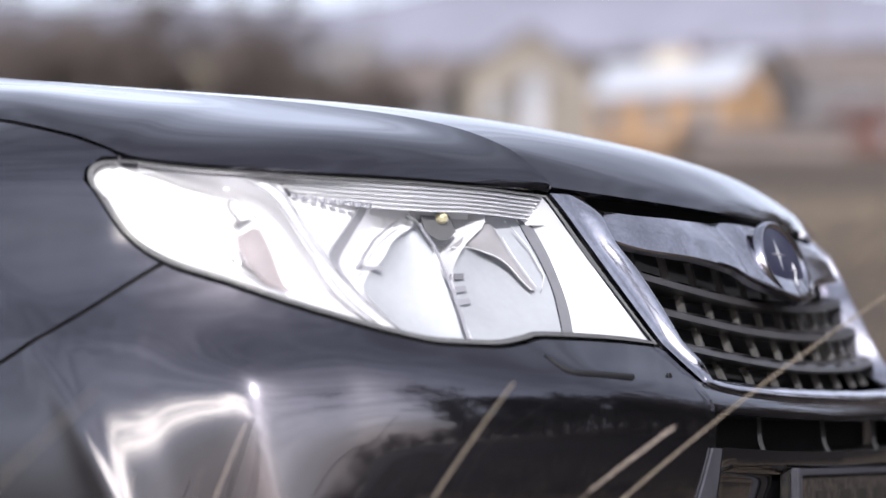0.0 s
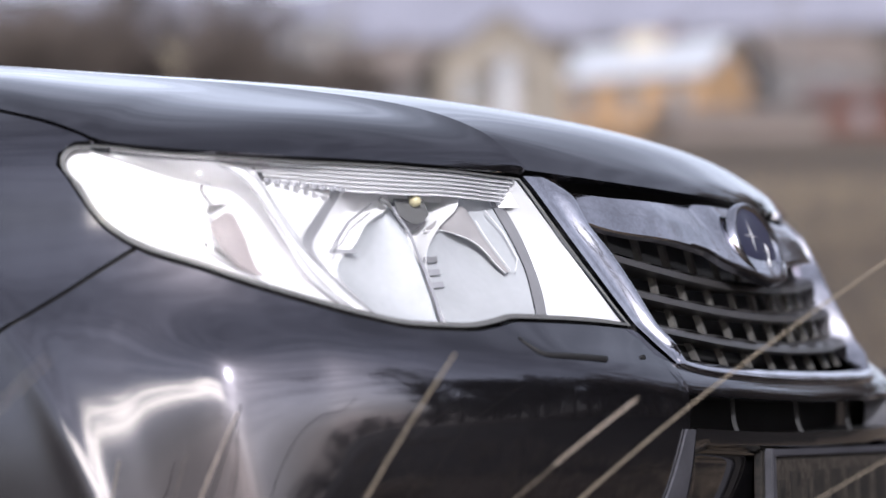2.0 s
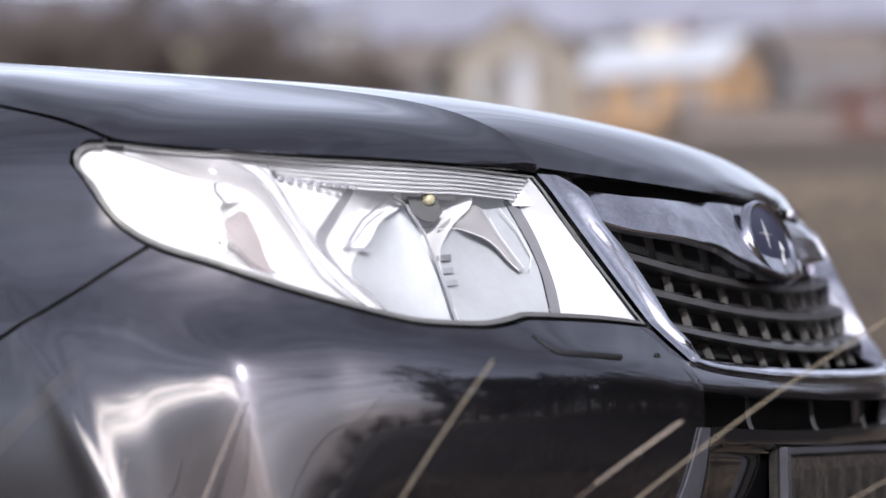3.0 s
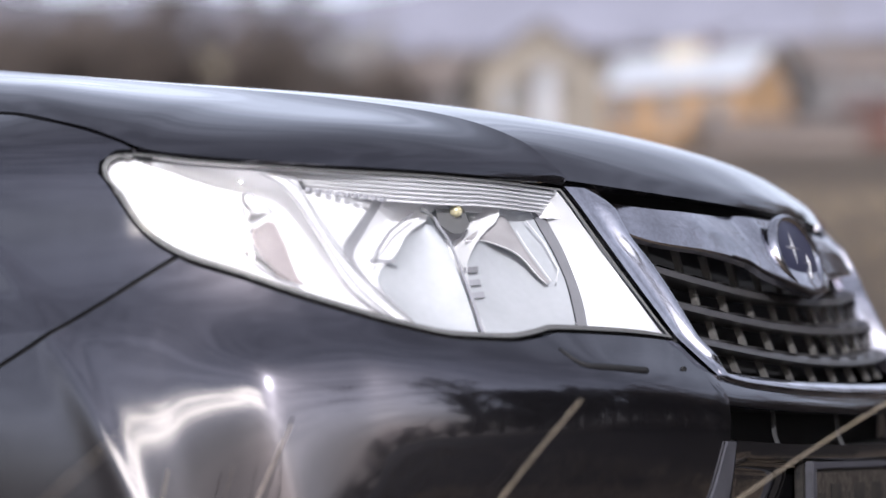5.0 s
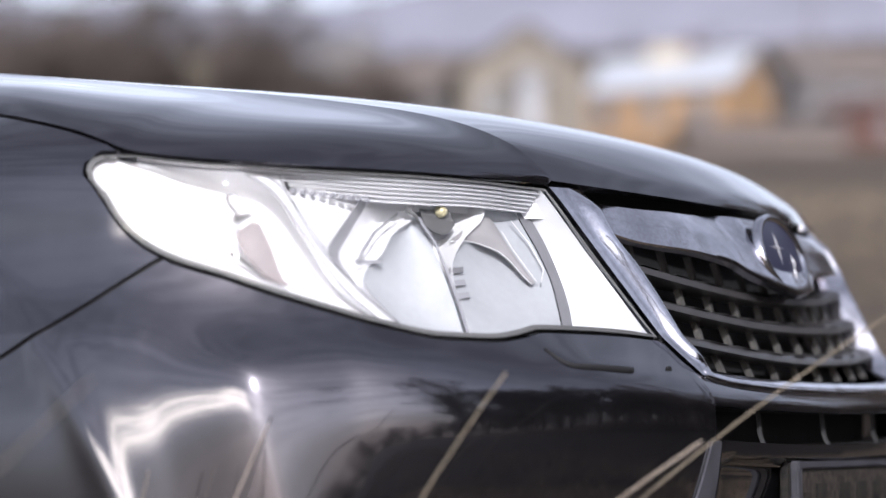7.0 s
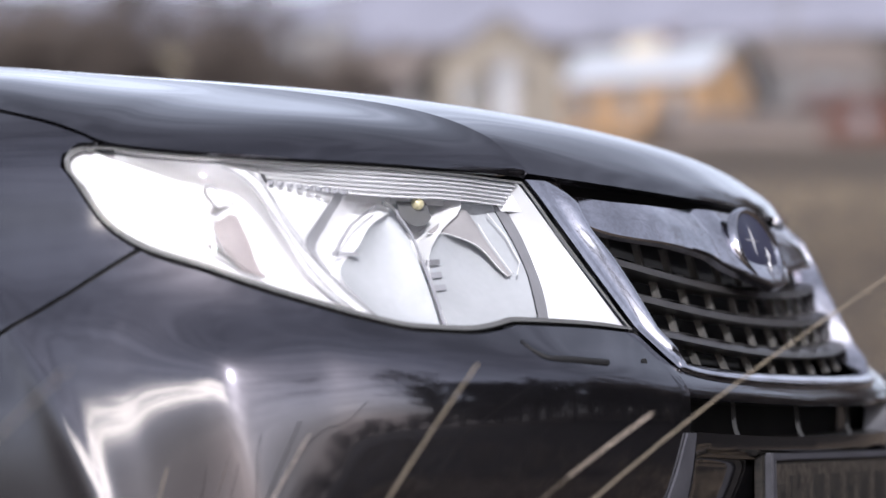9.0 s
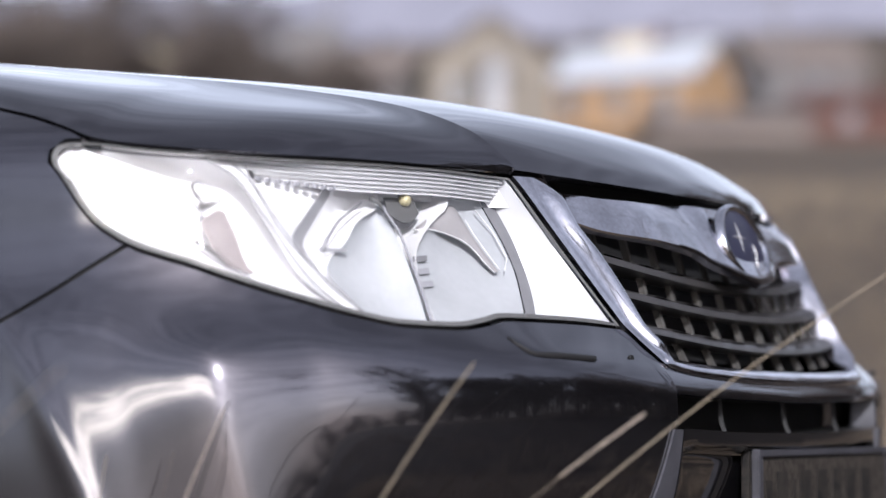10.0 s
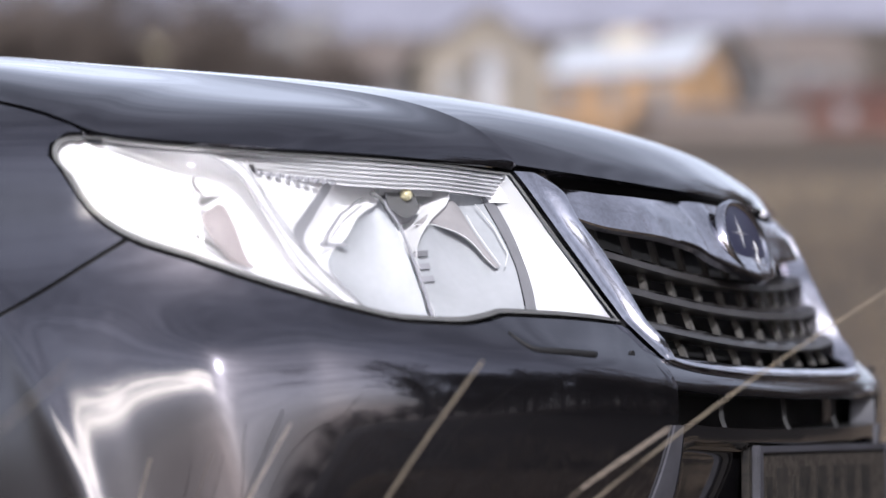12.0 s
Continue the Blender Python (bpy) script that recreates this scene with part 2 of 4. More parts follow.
DARK_GROUND = material("dark ground for the bumper's reflection", (0.020, 0.016, 0.014), 0.9, vary=0.4, scale=1.5, bump=0.4, bump_scale=9, second=(0.036, 0.029, 0.024), spec=0.2)
DRYGRASS = material("dry grass blades", (0.26, 0.205, 0.14), 0.8, vary=0.3, scale=3, island=0.35)
PALEGRASS = material("pale dry grass blades", (0.46, 0.38, 0.27), 0.8, vary=0.25, scale=3, island=0.3)
BARK = material("brown grey bark", (0.075, 0.06, 0.052), 0.9, vary=0.3, scale=4)
TWIG = material("bare twigs", (0.088, 0.070, 0.060), 0.9, vary=0.3, scale=2, island=0.3)
BRICK = material("orange brick wall", (0.34, 0.215, 0.115), 0.85, vary=0.2, scale=0.8, bump=0.3, bump_scale=10)
STONE = material("beige stone wall", (0.20, 0.175, 0.145), 0.9, vary=0.25, scale=0.9, bump=0.4, bump_scale=6)
CREAM = material("cream plaster wall", (0.48, 0.42, 0.31), 0.85, vary=0.12, scale=0.7)
GREYWALL = material("grey panel wall", (0.15, 0.14, 0.14), 0.85, vary=0.15, scale=0.5)
TIN = material("pale tin roof", (0.46, 0.48, 0.52), 0.5, 0.0, 0, 0.1, 0.8)
SLATE = material("brown grey roof sheets", (0.17, 0.14, 0.125), 0.8, vary=0.2, scale=0.8)
RUST = material("red brick shed", (0.10, 0.048, 0.038), 0.9, vary=0.3, scale=0.7)
WHITE = material("white painted frame", (0.34, 0.34, 0.36), 0.5, vary=0.05)
PANE = material("window pane", (0.05, 0.06, 0.07), 0.08, 0, 0.5)
HAZE_LILAC = material("far woods tinted lilac for haze", (0.235, 0.235, 0.285), 0.95, vary=0.14, scale=0.02)
CONCRETE = material("pale concrete pole", (0.20, 0.19, 0.19), 0.85, vary=0.15)


# ---- mesh helpers ----
def part(name, bm, mat, parent, label=""):
    """One bmesh as one mesh object under a thing, a part or nothing."""
    me = bpy.data.meshes.new(name)
    bm.to_mesh(me)
    bm.free()
    me.materials.append(mat)
    ob = new(name, me)
    if parent is not None:
        ob.parent = parent
    if label:
        ob["label"] = label
    return ob


def smooth_shade(ob):
    for f in ob.data.polygons:
        f.use_smooth = True
    return ob


def grid(fn, nu, nv, bm=None, back=0.0):
    """A sheet of nu x nv cells from fn(u, v) -> point, u and v from 0 to 1; back: depth of a rolled rim, along the inner normal."""
    bm = bm or bmesh.new()
    rows = [[bm.verts.new(fn(i / nu, j / nv)) for j in range(nv + 1)] for i in range(nu + 1)]
    for i in range(nu):
        for j in range(nv):
            try:
                bm.faces.new((rows[i][j], rows[i + 1][j], rows[i + 1][j + 1], rows[i][j + 1]))
            except ValueError:
                pass
    bmesh.ops.remove_doubles(bm, verts=bm.verts, dist=1e-5)
    return bm


def shell(name, fn, nu, nv, mat, parent, thick=0.002, label="", flip=False):
    """A smooth thin panel with real thickness and rims."""
    bm = grid(fn, nu, nv)
    bmesh.ops.recalc_face_normals(bm, faces=bm.faces)
    inner = Vector((-1.2, 0, 0.55))
    if sum((f.normal.dot(f.calc_center_median() - inner) for f in bm.faces), 0.0) < 0:
        bmesh.ops.reverse_faces(bm, faces=bm.faces)
    ob = smooth_shade(part(name, bm, mat, parent, label))
    if thick:
        so = ob.modifiers.new("thickness", "SOLIDIFY")
        so.thickness, so.offset, so.use_even_offset = thick, -1, False
        so.use_rim = True
        es = ob.modifiers.new("rims", "EDGE_SPLIT")
        es.split_angle = radians(40)
    return ob


def box(bm, x0, x1, y0, y1, z0, z1, bev=0.0):
    vs = [bm.verts.new((x, y, z)) for x in (x0, x1) for y in (y0, y1) for z in (z0, z1)]
    fs = [bm.faces.new([vs[i] for i in q]) for q in ((0, 1, 3, 2), (4, 6, 7, 5), (0, 4, 5, 1), (2, 3, 7, 6), (0, 2, 6, 4), (1, 5, 7, 3))]
    if bev:
        es = list({e for f in fs for e in f.edges})
        bmesh.ops.bevel(bm, geom=es, offset=bev, segments=2, affect="EDGES")
    return bm


def tube(bm, pts, radii, n=6, cap=True):
    """A tapered tube along pts."""
    pts = [Vector(p) for p in pts]
    rings = []
    up = Vector((0.13, 0.21, 0.97))
    for i, p in enumerate(pts):
        d = (pts[min(i + 1, len(pts) - 1)] - pts[max(i - 1, 0)]).normalized()
        a = d.cross(up if abs(d.dot(up)) < 0.95 else Vector((1, 0, 0))).normalized()
        b = d.cross(a)
        r = radii[i] if not np.isscalar(radii) else radii
        rings.append([bm.verts.new(p + (a * math.cos(q) + b * math.sin(q)) * r) for q in (k * 2 * math.pi / n for k in range(n))])
    for ra, rb in zip(rings, rings[1:]):
        for k in range(n):
            bm.faces.new((ra[k], ra[(k + 1) % n], rb[(k + 1) % n], rb[k]))
    if cap and n > 2:
        bm.faces.new(rings[0][::-1])
        bm.faces.new(rings[-1])
    return bm


def thing(name, label, category, m=None, group="", kind=""):
    ob = tagged(new(name), label, category, group, kind)
    if m is not None:
        ob.matrix_world = m
    return ob


# ---- ground ----
AX, RT, O = Vector((-0.477, 0.879)), Vector((0.879, 0.477)), Vector((1.13, -2.96))
rise = herm([-900, -60, -20, -6, 0, 6, 12, 40, 150, 420, 700, 1500], [-120, -6.5, -1.5, -0.15, -0.02, 0.0, 0.35, 4.0, 18.3, 64.5, 95, 110])


def far(lat, dist):
    """Plan place that lies lat metres to the side and dist metres up the slope."""
    p = O + AX * dist + RT * lat
    return p.x, p.y


def height(lat, dist):
    w = 0.25 * math.sin(lat * 0.11 + 1.0) * math.sin(dist * 0.07) * min(max(dist - 8, 0) / 20, 1)
    w += 2.5 * math.sin(lat * 0.013) * min(max(dist - 180, 0) / 200, 1)
    return float(rise(dist)[0]) + w


def ground_at(x, y):
    d = Vector((x, y)) - O
    return height(d.dot(RT), d.dot(AX))


LATS = [math.copysign(abs(q) ** 2.2 * 1500, q) for q in np.linspace(-1, 1, 81)]
DISTS = [-900, -500, -250, -120, -60, -30, -15, -8, -4, -2, 0, 1, 2, 3, 4, 5, 6, 7, 8, 10, 12, 15, 18, 22, 27, 33, 40, 50, 60, 72, 85, 100, 115, 130, 150,
         170, 200, 240, 280, 330, 380, 420, 480, 560, 700, 1000, 1500]
bm = bmesh.new()
gv = [[bm.verts.new((*far(a, d), height(a, d))) for d in DISTS] for a in LATS]
for i in range(len(LATS) - 1):
    for j in range(len(DISTS) - 1):
        bm.faces.new((gv[i][j], gv[i + 1][j], gv[i + 1][j + 1], gv[i][j + 1]))
ground = smooth_shade(part("ground", bm, SOIL, None))
tagged(ground, "dry brown grass field rising to a far hillside", "ground", kind="structure")

# unseen dark ground strip, added ahead of the car to darken its bumper's reflection
def track(u, v):
    x, y = 2.1 + 8.5 * u + 0.15 * math.sin(v * 17), -14 + 30 * v
    return (x, y, ground_at(x, y) + 0.014 + 0.010 * math.sin(u * 19) * math.sin(math.pi * u))


tagged(smooth_shade(part("dark_ground_strip", grid(track, 34, 40), DARK_GROUND, None)), "unseen dark ground strip for the bumper to mirror", "track", kind="structure")


# far ridge behind the slope, its haze painted in as lilac colour
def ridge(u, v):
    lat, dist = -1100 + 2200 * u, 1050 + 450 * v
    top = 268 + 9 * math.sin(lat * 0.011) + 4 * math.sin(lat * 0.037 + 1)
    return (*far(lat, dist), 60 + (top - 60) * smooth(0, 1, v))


tagged(smooth_shade(part("backdrop", grid(ridge, 60, 10), HAZE_LILAC, None)), "far wooded ridge painted lilac for haze", "hill", kind="structure")

# ---- the car ----
car = thing("car", "dark graphite metallic estate car parked on dry grass", "car")


def between(lo, hi, out=0.0, flare=0.0):
    """fn(u, v) on the car's nose between two edges (s, z) of u; flare: how far the rims roll in."""
    def fn(u, v):
        s0, z0 = lo(u)
        s1, z1 = hi(u)
        s, z = s0 + (s1 - s0) * v, z0 + (z1 - z0) * v
        o = out
        if flare:
            e = min(v, 1 - v, u if u < 0.5 else 1 - u)
            o -= flare * max(0.0, 1 - e / 0.03) ** 2
        return body(s, z, o)
    return fn


# edges of the lamp, as (distance round the nose, height)
LAMP_TOP = [(1.144, 0.906), (1.1438, 0.9095), (1.1415, 0.9145), (1.1365, 0.9182), (1.1265, 0.9208), (1.098, 0.920), (1.041, 0.913), (0.980, 0.908), (0.848, 0.904), (0.677, 0.905), (0.476, 0.903)]
LAMP_LOW = [(1.144, 0.906), (1.1425, 0.9005), (1.1385, 0.8935), (1.133, 0.888), (1.124, 0.877), (1.087, 0.836), (1.045, 0.811), (0.975, 0.789), (0.878, 0.760), (0.789, 0.738), (0.735, 0.7285), (0.669, 0.727), (0.629, 0.732), (0.593, 0.7385), (0.493, 0.738), (0.381, 0.734)]
GAP = [(1.045, 0.811), (1.128, 0.764), (1.219, 0.712), (1.30, 0.668), (1.36, 0.64)]
HOODGAP = [(1.099, 0.923), (1.118, 0.932), (1.152, 0.944), (1.178, 0.952), (1.233, 0.965), (1.295, 0.977), (1.40, 0.988), (1.60, 0.998)]


def by_length(pts):
    t = [0.0]
    for a, b in zip(pts, pts[1:]):
        t.append(t[-1] + math.hypot(b[0] - a[0], b[1] - a[1]))
    return herm([q / t[-1] for q in t], pts)


def by_s(pts):
    pts = sorted(pts)
    return herm([p[0] for p in pts], [p[1] for p in pts])


lamp_top, lamp_low = by_length(LAMP_TOP), by_length(LAMP_LOW)
gap_z, hoodgap_z, lamp_low_z, lamp_top_z = by_s(GAP), by_s(HOODGAP), by_s(LAMP_LOW), by_s(LAMP_TOP[4:])
END_S = PLAN_S[-1]


def arch_z(s):
    """Lowest height of the fender over the wheel."""
    x = float(plan_at(s)[0])
    q = 0.40 ** 2 - (x - WHEEL_X) ** 2
    return WHEEL_Z + math.sqrt(q) if q > 0 else 0.0


def fender_low(s):
    return max(float(gap_z(s)[0]) if s < 1.36 else 0.0, arch_z(s), 0.0) if s >= 1.045 else 0.811


for side in (-1, 1):
    def sp(a, b, n):
        return lambda u: (side * (a + (b - a) * u), n(a + (b - a) * u))
    E = 0.0030
    # front wing in three sheets of one skin
    bm = grid(between(sp(1.048, 1.147, lambda s: fender_low(s) + E), sp(1.048, 1.147, lambda s: float(lamp_low_z(min(s, 1.143))[0]) - E)), 14, 16)
    grid(between(sp(1.102, 1.147, lambda s: float(lamp_top_z(min(s, 1.1265))[0]) + 0.004 - 0.012 * smooth(1.128, 1.147, s)), sp(1.102, 1.147, lambda s: float(hoodgap_z(s)[0]) - E)), 8, 4, bm)
    grid(between(sp(1.147, END_S, lambda s: fender_low(s) + E), sp(1.147, END_S, lambda s: float(hoodgap_z(s)[0]) - E)), 60, 64, bm)
    bmesh.ops.recalc_face_normals(bm, faces=bm.faces)
    if sum(f.normal.y * side for f in bm.faces) < 0:
        bmesh.ops.reverse_faces(bm, faces=bm.faces)
    wing = smooth_shade(part("front_wing", bm, PAINT, car))
    so = wing.modifiers.new("thickness", "SOLIDIFY")
    so.thickness, so.offset = 0.006, -1
    wing.modifiers.new("rims", "EDGE_SPLIT").split_angle = radians(50)

# black under-skin behind all joints
shell("inner_wing", lambda u, v: body(-1.5 + 3.0 * u, 0.40 + 0.12 * v, -0.02), 60, 3, VOID, car, 0)
for side in (-1, 1):
    shell("joint_backing", lambda u, v: body(side * (1.049 + 0.26 * u), fender_low(1.049 + 0.26 * u) - 0.012 + 0.017 * v, -0.008), 24, 2, BLACK, car, 0)
    shell("joint_backing", lambda u, v: body(side * (1.085 + 0.45 * u), float(hoodgap_z(1.085 + 0.45 * u)[0]) - 0.012 + 0.02 * v, -0.010), 24, 2, BLACK, car, 0)


# bumper: from low edge up to the lamp, the grille and the wing
GRILLE_LOW = [(0.0, 0.672), (0.14, 0.673), (0.23, 0.676), (0.325, 0.684), (0.362, 0.700), (0.381, 0.731)]
grille_low_z = by_s(GRILLE_LOW)


def bumper_top(s):
    a = abs(s)
    if a < 0.381:
        return float(grille_low_z(a)[0]) - 0.001
    if a < 1.045:
        return float(lamp_low_z(a)[0]) - 0.004
    return fender_low(a) - 0.003


INTAKE_TOP = by_s([(0.0, 0.650), (0.229, 0.653), (0.335, 0.657), (0.36, 0.659)])
INTAKE_LOW = by_s([(0.0, 0.612), (0.229, 0.615), (0.345, 0.6195), (0.36, 0.620)])
SPLIT = float(INTAKE_TOP(0.36)[0])


def levels_at(v, lo, top):
    """Heights of the flank's rows, which meet those of the band over the intake."""
    cut = min(SPLIT, (lo + top) / 2)
    return lo + (cut - lo) * v * 60 / 44 if v <= 44 / 60 else cut + (top - cut) * (v * 60 - 44) / 16


bm = bmesh.new()
# upper band over the intake, lower band with the plate panel, and the two flanks
grid(lambda u, v: body(-0.36 + 0.72 * u, float(INTAKE_TOP(abs(-0.36 + 0.72 * u))[0]) * (1 - v) + v * bumper_top(-0.36 + 0.72 * u)), 48, 16, bm)
for side in (-1, 1):
    grid(lambda u, v: body(side * (0.36 + 0.685 * u), levels_at(v, 0.30, bumper_top(0.36 + 0.685 * u))), 72, 60, bm)

    def flank(u, v):
        s = 1.045 + 0.42 * u
        lo = max(0.30, arch_z(s))
        top = max(bumper_top(s), lo + 0.001)
        return body(side * s, levels_at(v, lo, top))
    grid(flank, 70, 60, bm)
bmesh.ops.recalc_face_normals(bm, faces=bm.faces)
if sum(f.normal.x for f in bm.faces) < 0:
    bmesh.ops.reverse_faces(bm, faces=bm.faces)
bumper = smooth_shade(part("bumper", bm, PAINT, car))
so = bumper.modifiers.new("thickness", "SOLIDIFY")
so.thickness, so.offset = 0.006, -1
bumper.modifiers.new("rims", "EDGE_SPLIT").split_angle = radians(50)

# plate panel, set back between the flanks
PANEL_W = 0.345


def panel(u, v):
    s = -PANEL_W + 2 * PANEL_W * u
    z = 0.40 + (float(INTAKE_LOW(abs(s))[0]) - 0.40) * v
    top = smooth(0.86, 0.93, v)
    e = smooth(0.0, 0.05, min(u, 1 - u))
    return body(s, z, -0.022 * (1 - top) * e)


shell("plate_panel", panel, 60, 40, PAINT, bumper, 0.004)
for side in (-1, 1):
    # grey strip stands in for the sky reflected on the corner's chamfer
    shell("corner_sky_sheen", lambda u, v: body(side * (0.347 + (0.024 + 0.075 * (1 - v)) * u), 0.40 + 0.218 * v, 0.0035 - 0.012 * max(0.0, 1 - u * 5)), 10, 20, PLATEFRAME, bumper, 0.003, "grey corner strip painted for reflected sky")
# intake: floor, back wall, lip and dividers, near black to paint in its shade
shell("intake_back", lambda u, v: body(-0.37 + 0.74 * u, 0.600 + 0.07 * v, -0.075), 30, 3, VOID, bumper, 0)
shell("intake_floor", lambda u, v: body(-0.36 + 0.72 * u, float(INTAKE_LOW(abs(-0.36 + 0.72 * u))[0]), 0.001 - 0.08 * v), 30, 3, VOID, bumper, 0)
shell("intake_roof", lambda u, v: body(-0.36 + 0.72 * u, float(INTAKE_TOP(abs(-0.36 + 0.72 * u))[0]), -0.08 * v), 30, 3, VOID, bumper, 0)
for s in (-0.204, 0.0, 0.204):
    shell("intake_divider", lambda u, v: body(s + (u - 0.5) * 0.005, 0.611 + 0.042 * v, -0.024 + 0.010 * (1 - v) ** 4 - 0.005 * (abs(u - 0.5) > 0.4)), 4, 8, VOID, bumper, 0)
for side in (-1, 1):
    shell("intake_cheek", lambda u, v: body(side * (0.361 - (0.010 + 0.012 * (1 - v)) * u), 0.6195 + 0.0385 * v, -0.001 - 0.032 * u), 6, 6, PLATEFRAME, bumper, 0.002, "grey cheek of the intake")
# washer cover: a dark joint on the bumper's shelf
wash = by_length([(0.609, 0.717), (0.600, 0.707), (0.585, 0.699), (0.54, 0.697), (0.491, 0.695)])
for side in (-1, 1):
    bm = bmesh.new()
    tube(bm, [body(side * wash(k / 24)[0], wash(k / 24)[1], 0.0005) for k in range(25)], [0.0016 + 0.0024 * smooth(0, 0.5, k / 24) for k in range(25)], 6)
    smooth_shade(part("washer_cover_joint", bm, VOID, bumper, "dark joint of the washer cover"))
bm = bmesh.new()
tube(bm, [body(-0.415, 0.697, -0.002), body(-0.415, 0.697, 0.0015)], 0.004, 8)
part("push_pin", bm, BLACK, bumper)

# ---- headlamps ----
def lamp_pt(k, m, side, depth=0.0, grow=0.0):
    """Point of the lamp: k from tip to grille, m from low to top edge."""
    a, b = lamp_low(k), lamp_top(k)
    s = a[0] + (b[0] - a[0]) * m
    z = a[1] + (b[1] - a[1]) * m
    if grow:
        mid = (0.76, 0.825)
        s, z = s + (s - mid[0]) * grow * 0.6, z + (z - mid[1]) * grow
    return body(side * s, z, -depth)


def zone(k0, k1, depth, m0=0.0, m1=1.0):
    return lambda side: (lambda u, v: lamp_pt(k0(m0 + (m1 - m0) * v) * (1 - u) + k1(m0 + (m1 - m0) * v) * u, m0 + (m1 - m0) * v, side, depth(u, v)))


for side in (-1, 1):
    lamp = part("headlamp", grid(lambda u, v: lamp_pt(u, v, side, 0.115), 40, 8), SATIN, car, "clear headlamp with bright reflectors")
    # rim and black outer joint
    loop = [((i / 72) ** 1.9, 0.0) for i in range(72)] + [(1.0, i / 12) for i in range(12)] + [((1 - i / 72) ** 1.9, 1.0) for i in range(73)]

    def ring(name, mat, w0, w1, d0, d1, label=""):
        def fn(u, v):
            i = u * (len(loop) - 1)
            i0 = int(i)
            f = i - i0
            a, b = loop[i0], loop[min(i0 + 1, len(loop) - 1)]
            k, m = a[0] + (b[0] - a[0]) * f, a[1] + (b[1] - a[1]) * f
            p = Vector(lamp_pt(k, m, side, d0 + (d1 - d0) * v))
            # inward direction over the lamp
            w = (w0 + (w1 - w0) * v) * (0.5 if m > 0.99 and k > 0.06 else 1.0)
            q = Vector(lamp_pt(min(max(k, 0.12), 0.93), 0.5, side, d0 + (d1 - d0) * v))
            if 0.04 < k < 0.97:
                q = Vector(lamp_pt(min(k + 0.02, 1.0) if k < 0.2 else k, 0.5, side, d0 + (d1 - d0) * v))
            d = q - p
            return p + d.normalized() * min(w, d.length * 0.9)
        return shell(name, fn, len(loop) - 1, 3, mat, lamp, 0, label)
    ring("black_joint", BLACK, -0.004, 0.003, 0.010, 0.004)
    ring("rim", SEAL, 0.001, 0.0066, 0.001, 0.003, "grey rim round the lens")
    lens = shell("lens", lambda u, v: lamp_pt(0.002 + 0.994 * u ** 1.7, 0.012 + 0.976 * v, side, 0.001), 72, 16, LENS, lamp, 0, "clear plastic lens")
    def kz(*pts):
        f = by_s([(m, k) for m, k in pts])
        return lambda m: float(f(m)[0])
    K1 = kz((0.0, 0.492), (0.04, 0.480), (0.16, 0.441), (0.54, 0.381), (0.86, 0.321), (0.98, 0.251))   # spear between signal and main lamps
    K2 = kz((0.0, 0.530), (0.06, 0.512), (0.22, 0.462), (0.42, 0.412), (0.92, 0.350), (1.0, 0.34))
    KF = kz((0.0, 0.540), (0.07, 0.520), (0.30, 0.450), (0.445, 0.424), (0.62, 0.450), (0.83, 0.497))
    KG = kz((0.0, 0.548), (0.07, 0.528), (0.30, 0.462), (0.42, 0.442), (0.62, 0.472), (0.83, 0.520))
    B1 = kz((0.0, 0.556), (0.11, 0.521), (0.30, 0.482), (0.36, 0.488), (0.51, 0.530), (0.65, 0.563), (0.76, 0.622), (0.83, 0.630))
    B2 = kz((0.0, 0.638), (0.24, 0.648), (0.41, 0.650), (0.59, 0.646), (0.77, 0.624), (0.83, 0.632))
    B2B = kz((0.0, 0.646), (0.345, 0.655), (0.445, 0.664), (0.55, 0.690), (0.65, 0.732), (0.76, 0.792), (0.83, 0.815))
    B3 = kz((0.0, 0.850), (0.034, 0.857), (0.18, 0.882), (0.39, 0.914), (0.57, 0.930), (0.79, 0.941), (0.83, 0.944))
    B4 = kz((0.0, 0.872), (0.034, 0.878), (0.235, 0.914), (0.43, 0.941), (0.63, 0.962), (0.83, 0.974), (1.0, 0.985))
    flat = lambda m: 0.992
    sig_depth = lambda u, v: 0.012 + 0.055 * smooth(0.15, 0.95, u) * smooth(0, 0.35, min(v, 1 - v) + 0.12)
    shell("signal_reflector", zone(lambda m: 0.0, K1, sig_depth)(side), 28, 20, SATIN, lamp, 0)
    shell("spear_trim", zone(K1, K2, lambda u, v: 0.014 + 0.010 * abs(u - 0.35) + 0.050 * max(0.0, 1 - u / 0.13) * smooth(0, 0.35, min(v, 1 - v) + 0.12))(side), 16, 24, SATIN, lamp, 0.002, "raised pale trim")
    for i in range(6):
        m1 = 0.985 - 0.0255 * i
        shell("brow_rib", zone(lambda m: 0.285 + 0.030 * i if i < 3 else K2(m) + 0.01, lambda m: 0.985 - 0.008 * i, lambda u, v: 0.010 + 0.004 * i + 0.002 * v, m1 - 0.0255, m1)(side), 40, 3, SATIN, lamp, 0.0006)
        if i < 5:
            shell("brow_groove", zone(lambda m: K2(m) + 0.03 + 0.015 * i, lambda m: 0.975 - 0.008 * i, lambda u, v: 0.0085 + 0.004 * i, m1 - 0.0275, m1 - 0.0243)(side), 40, 1, MIRROR, lamp, 0)
    shell("brow_back", zone(lambda m: K2(m) + 0.01, flat, lambda u, v: 0.056 - 0.034 * smooth(0.9, 1, u), 0.80, 0.99)(side), 30, 4, SATIN, lamp, 0)
    bowl = lambda d0, d1: (lambda u, v: d0 + d1 * (1 - (2 * u - 1) ** 2) * (1 - 0.7 * (2 * v - 1) ** 2))
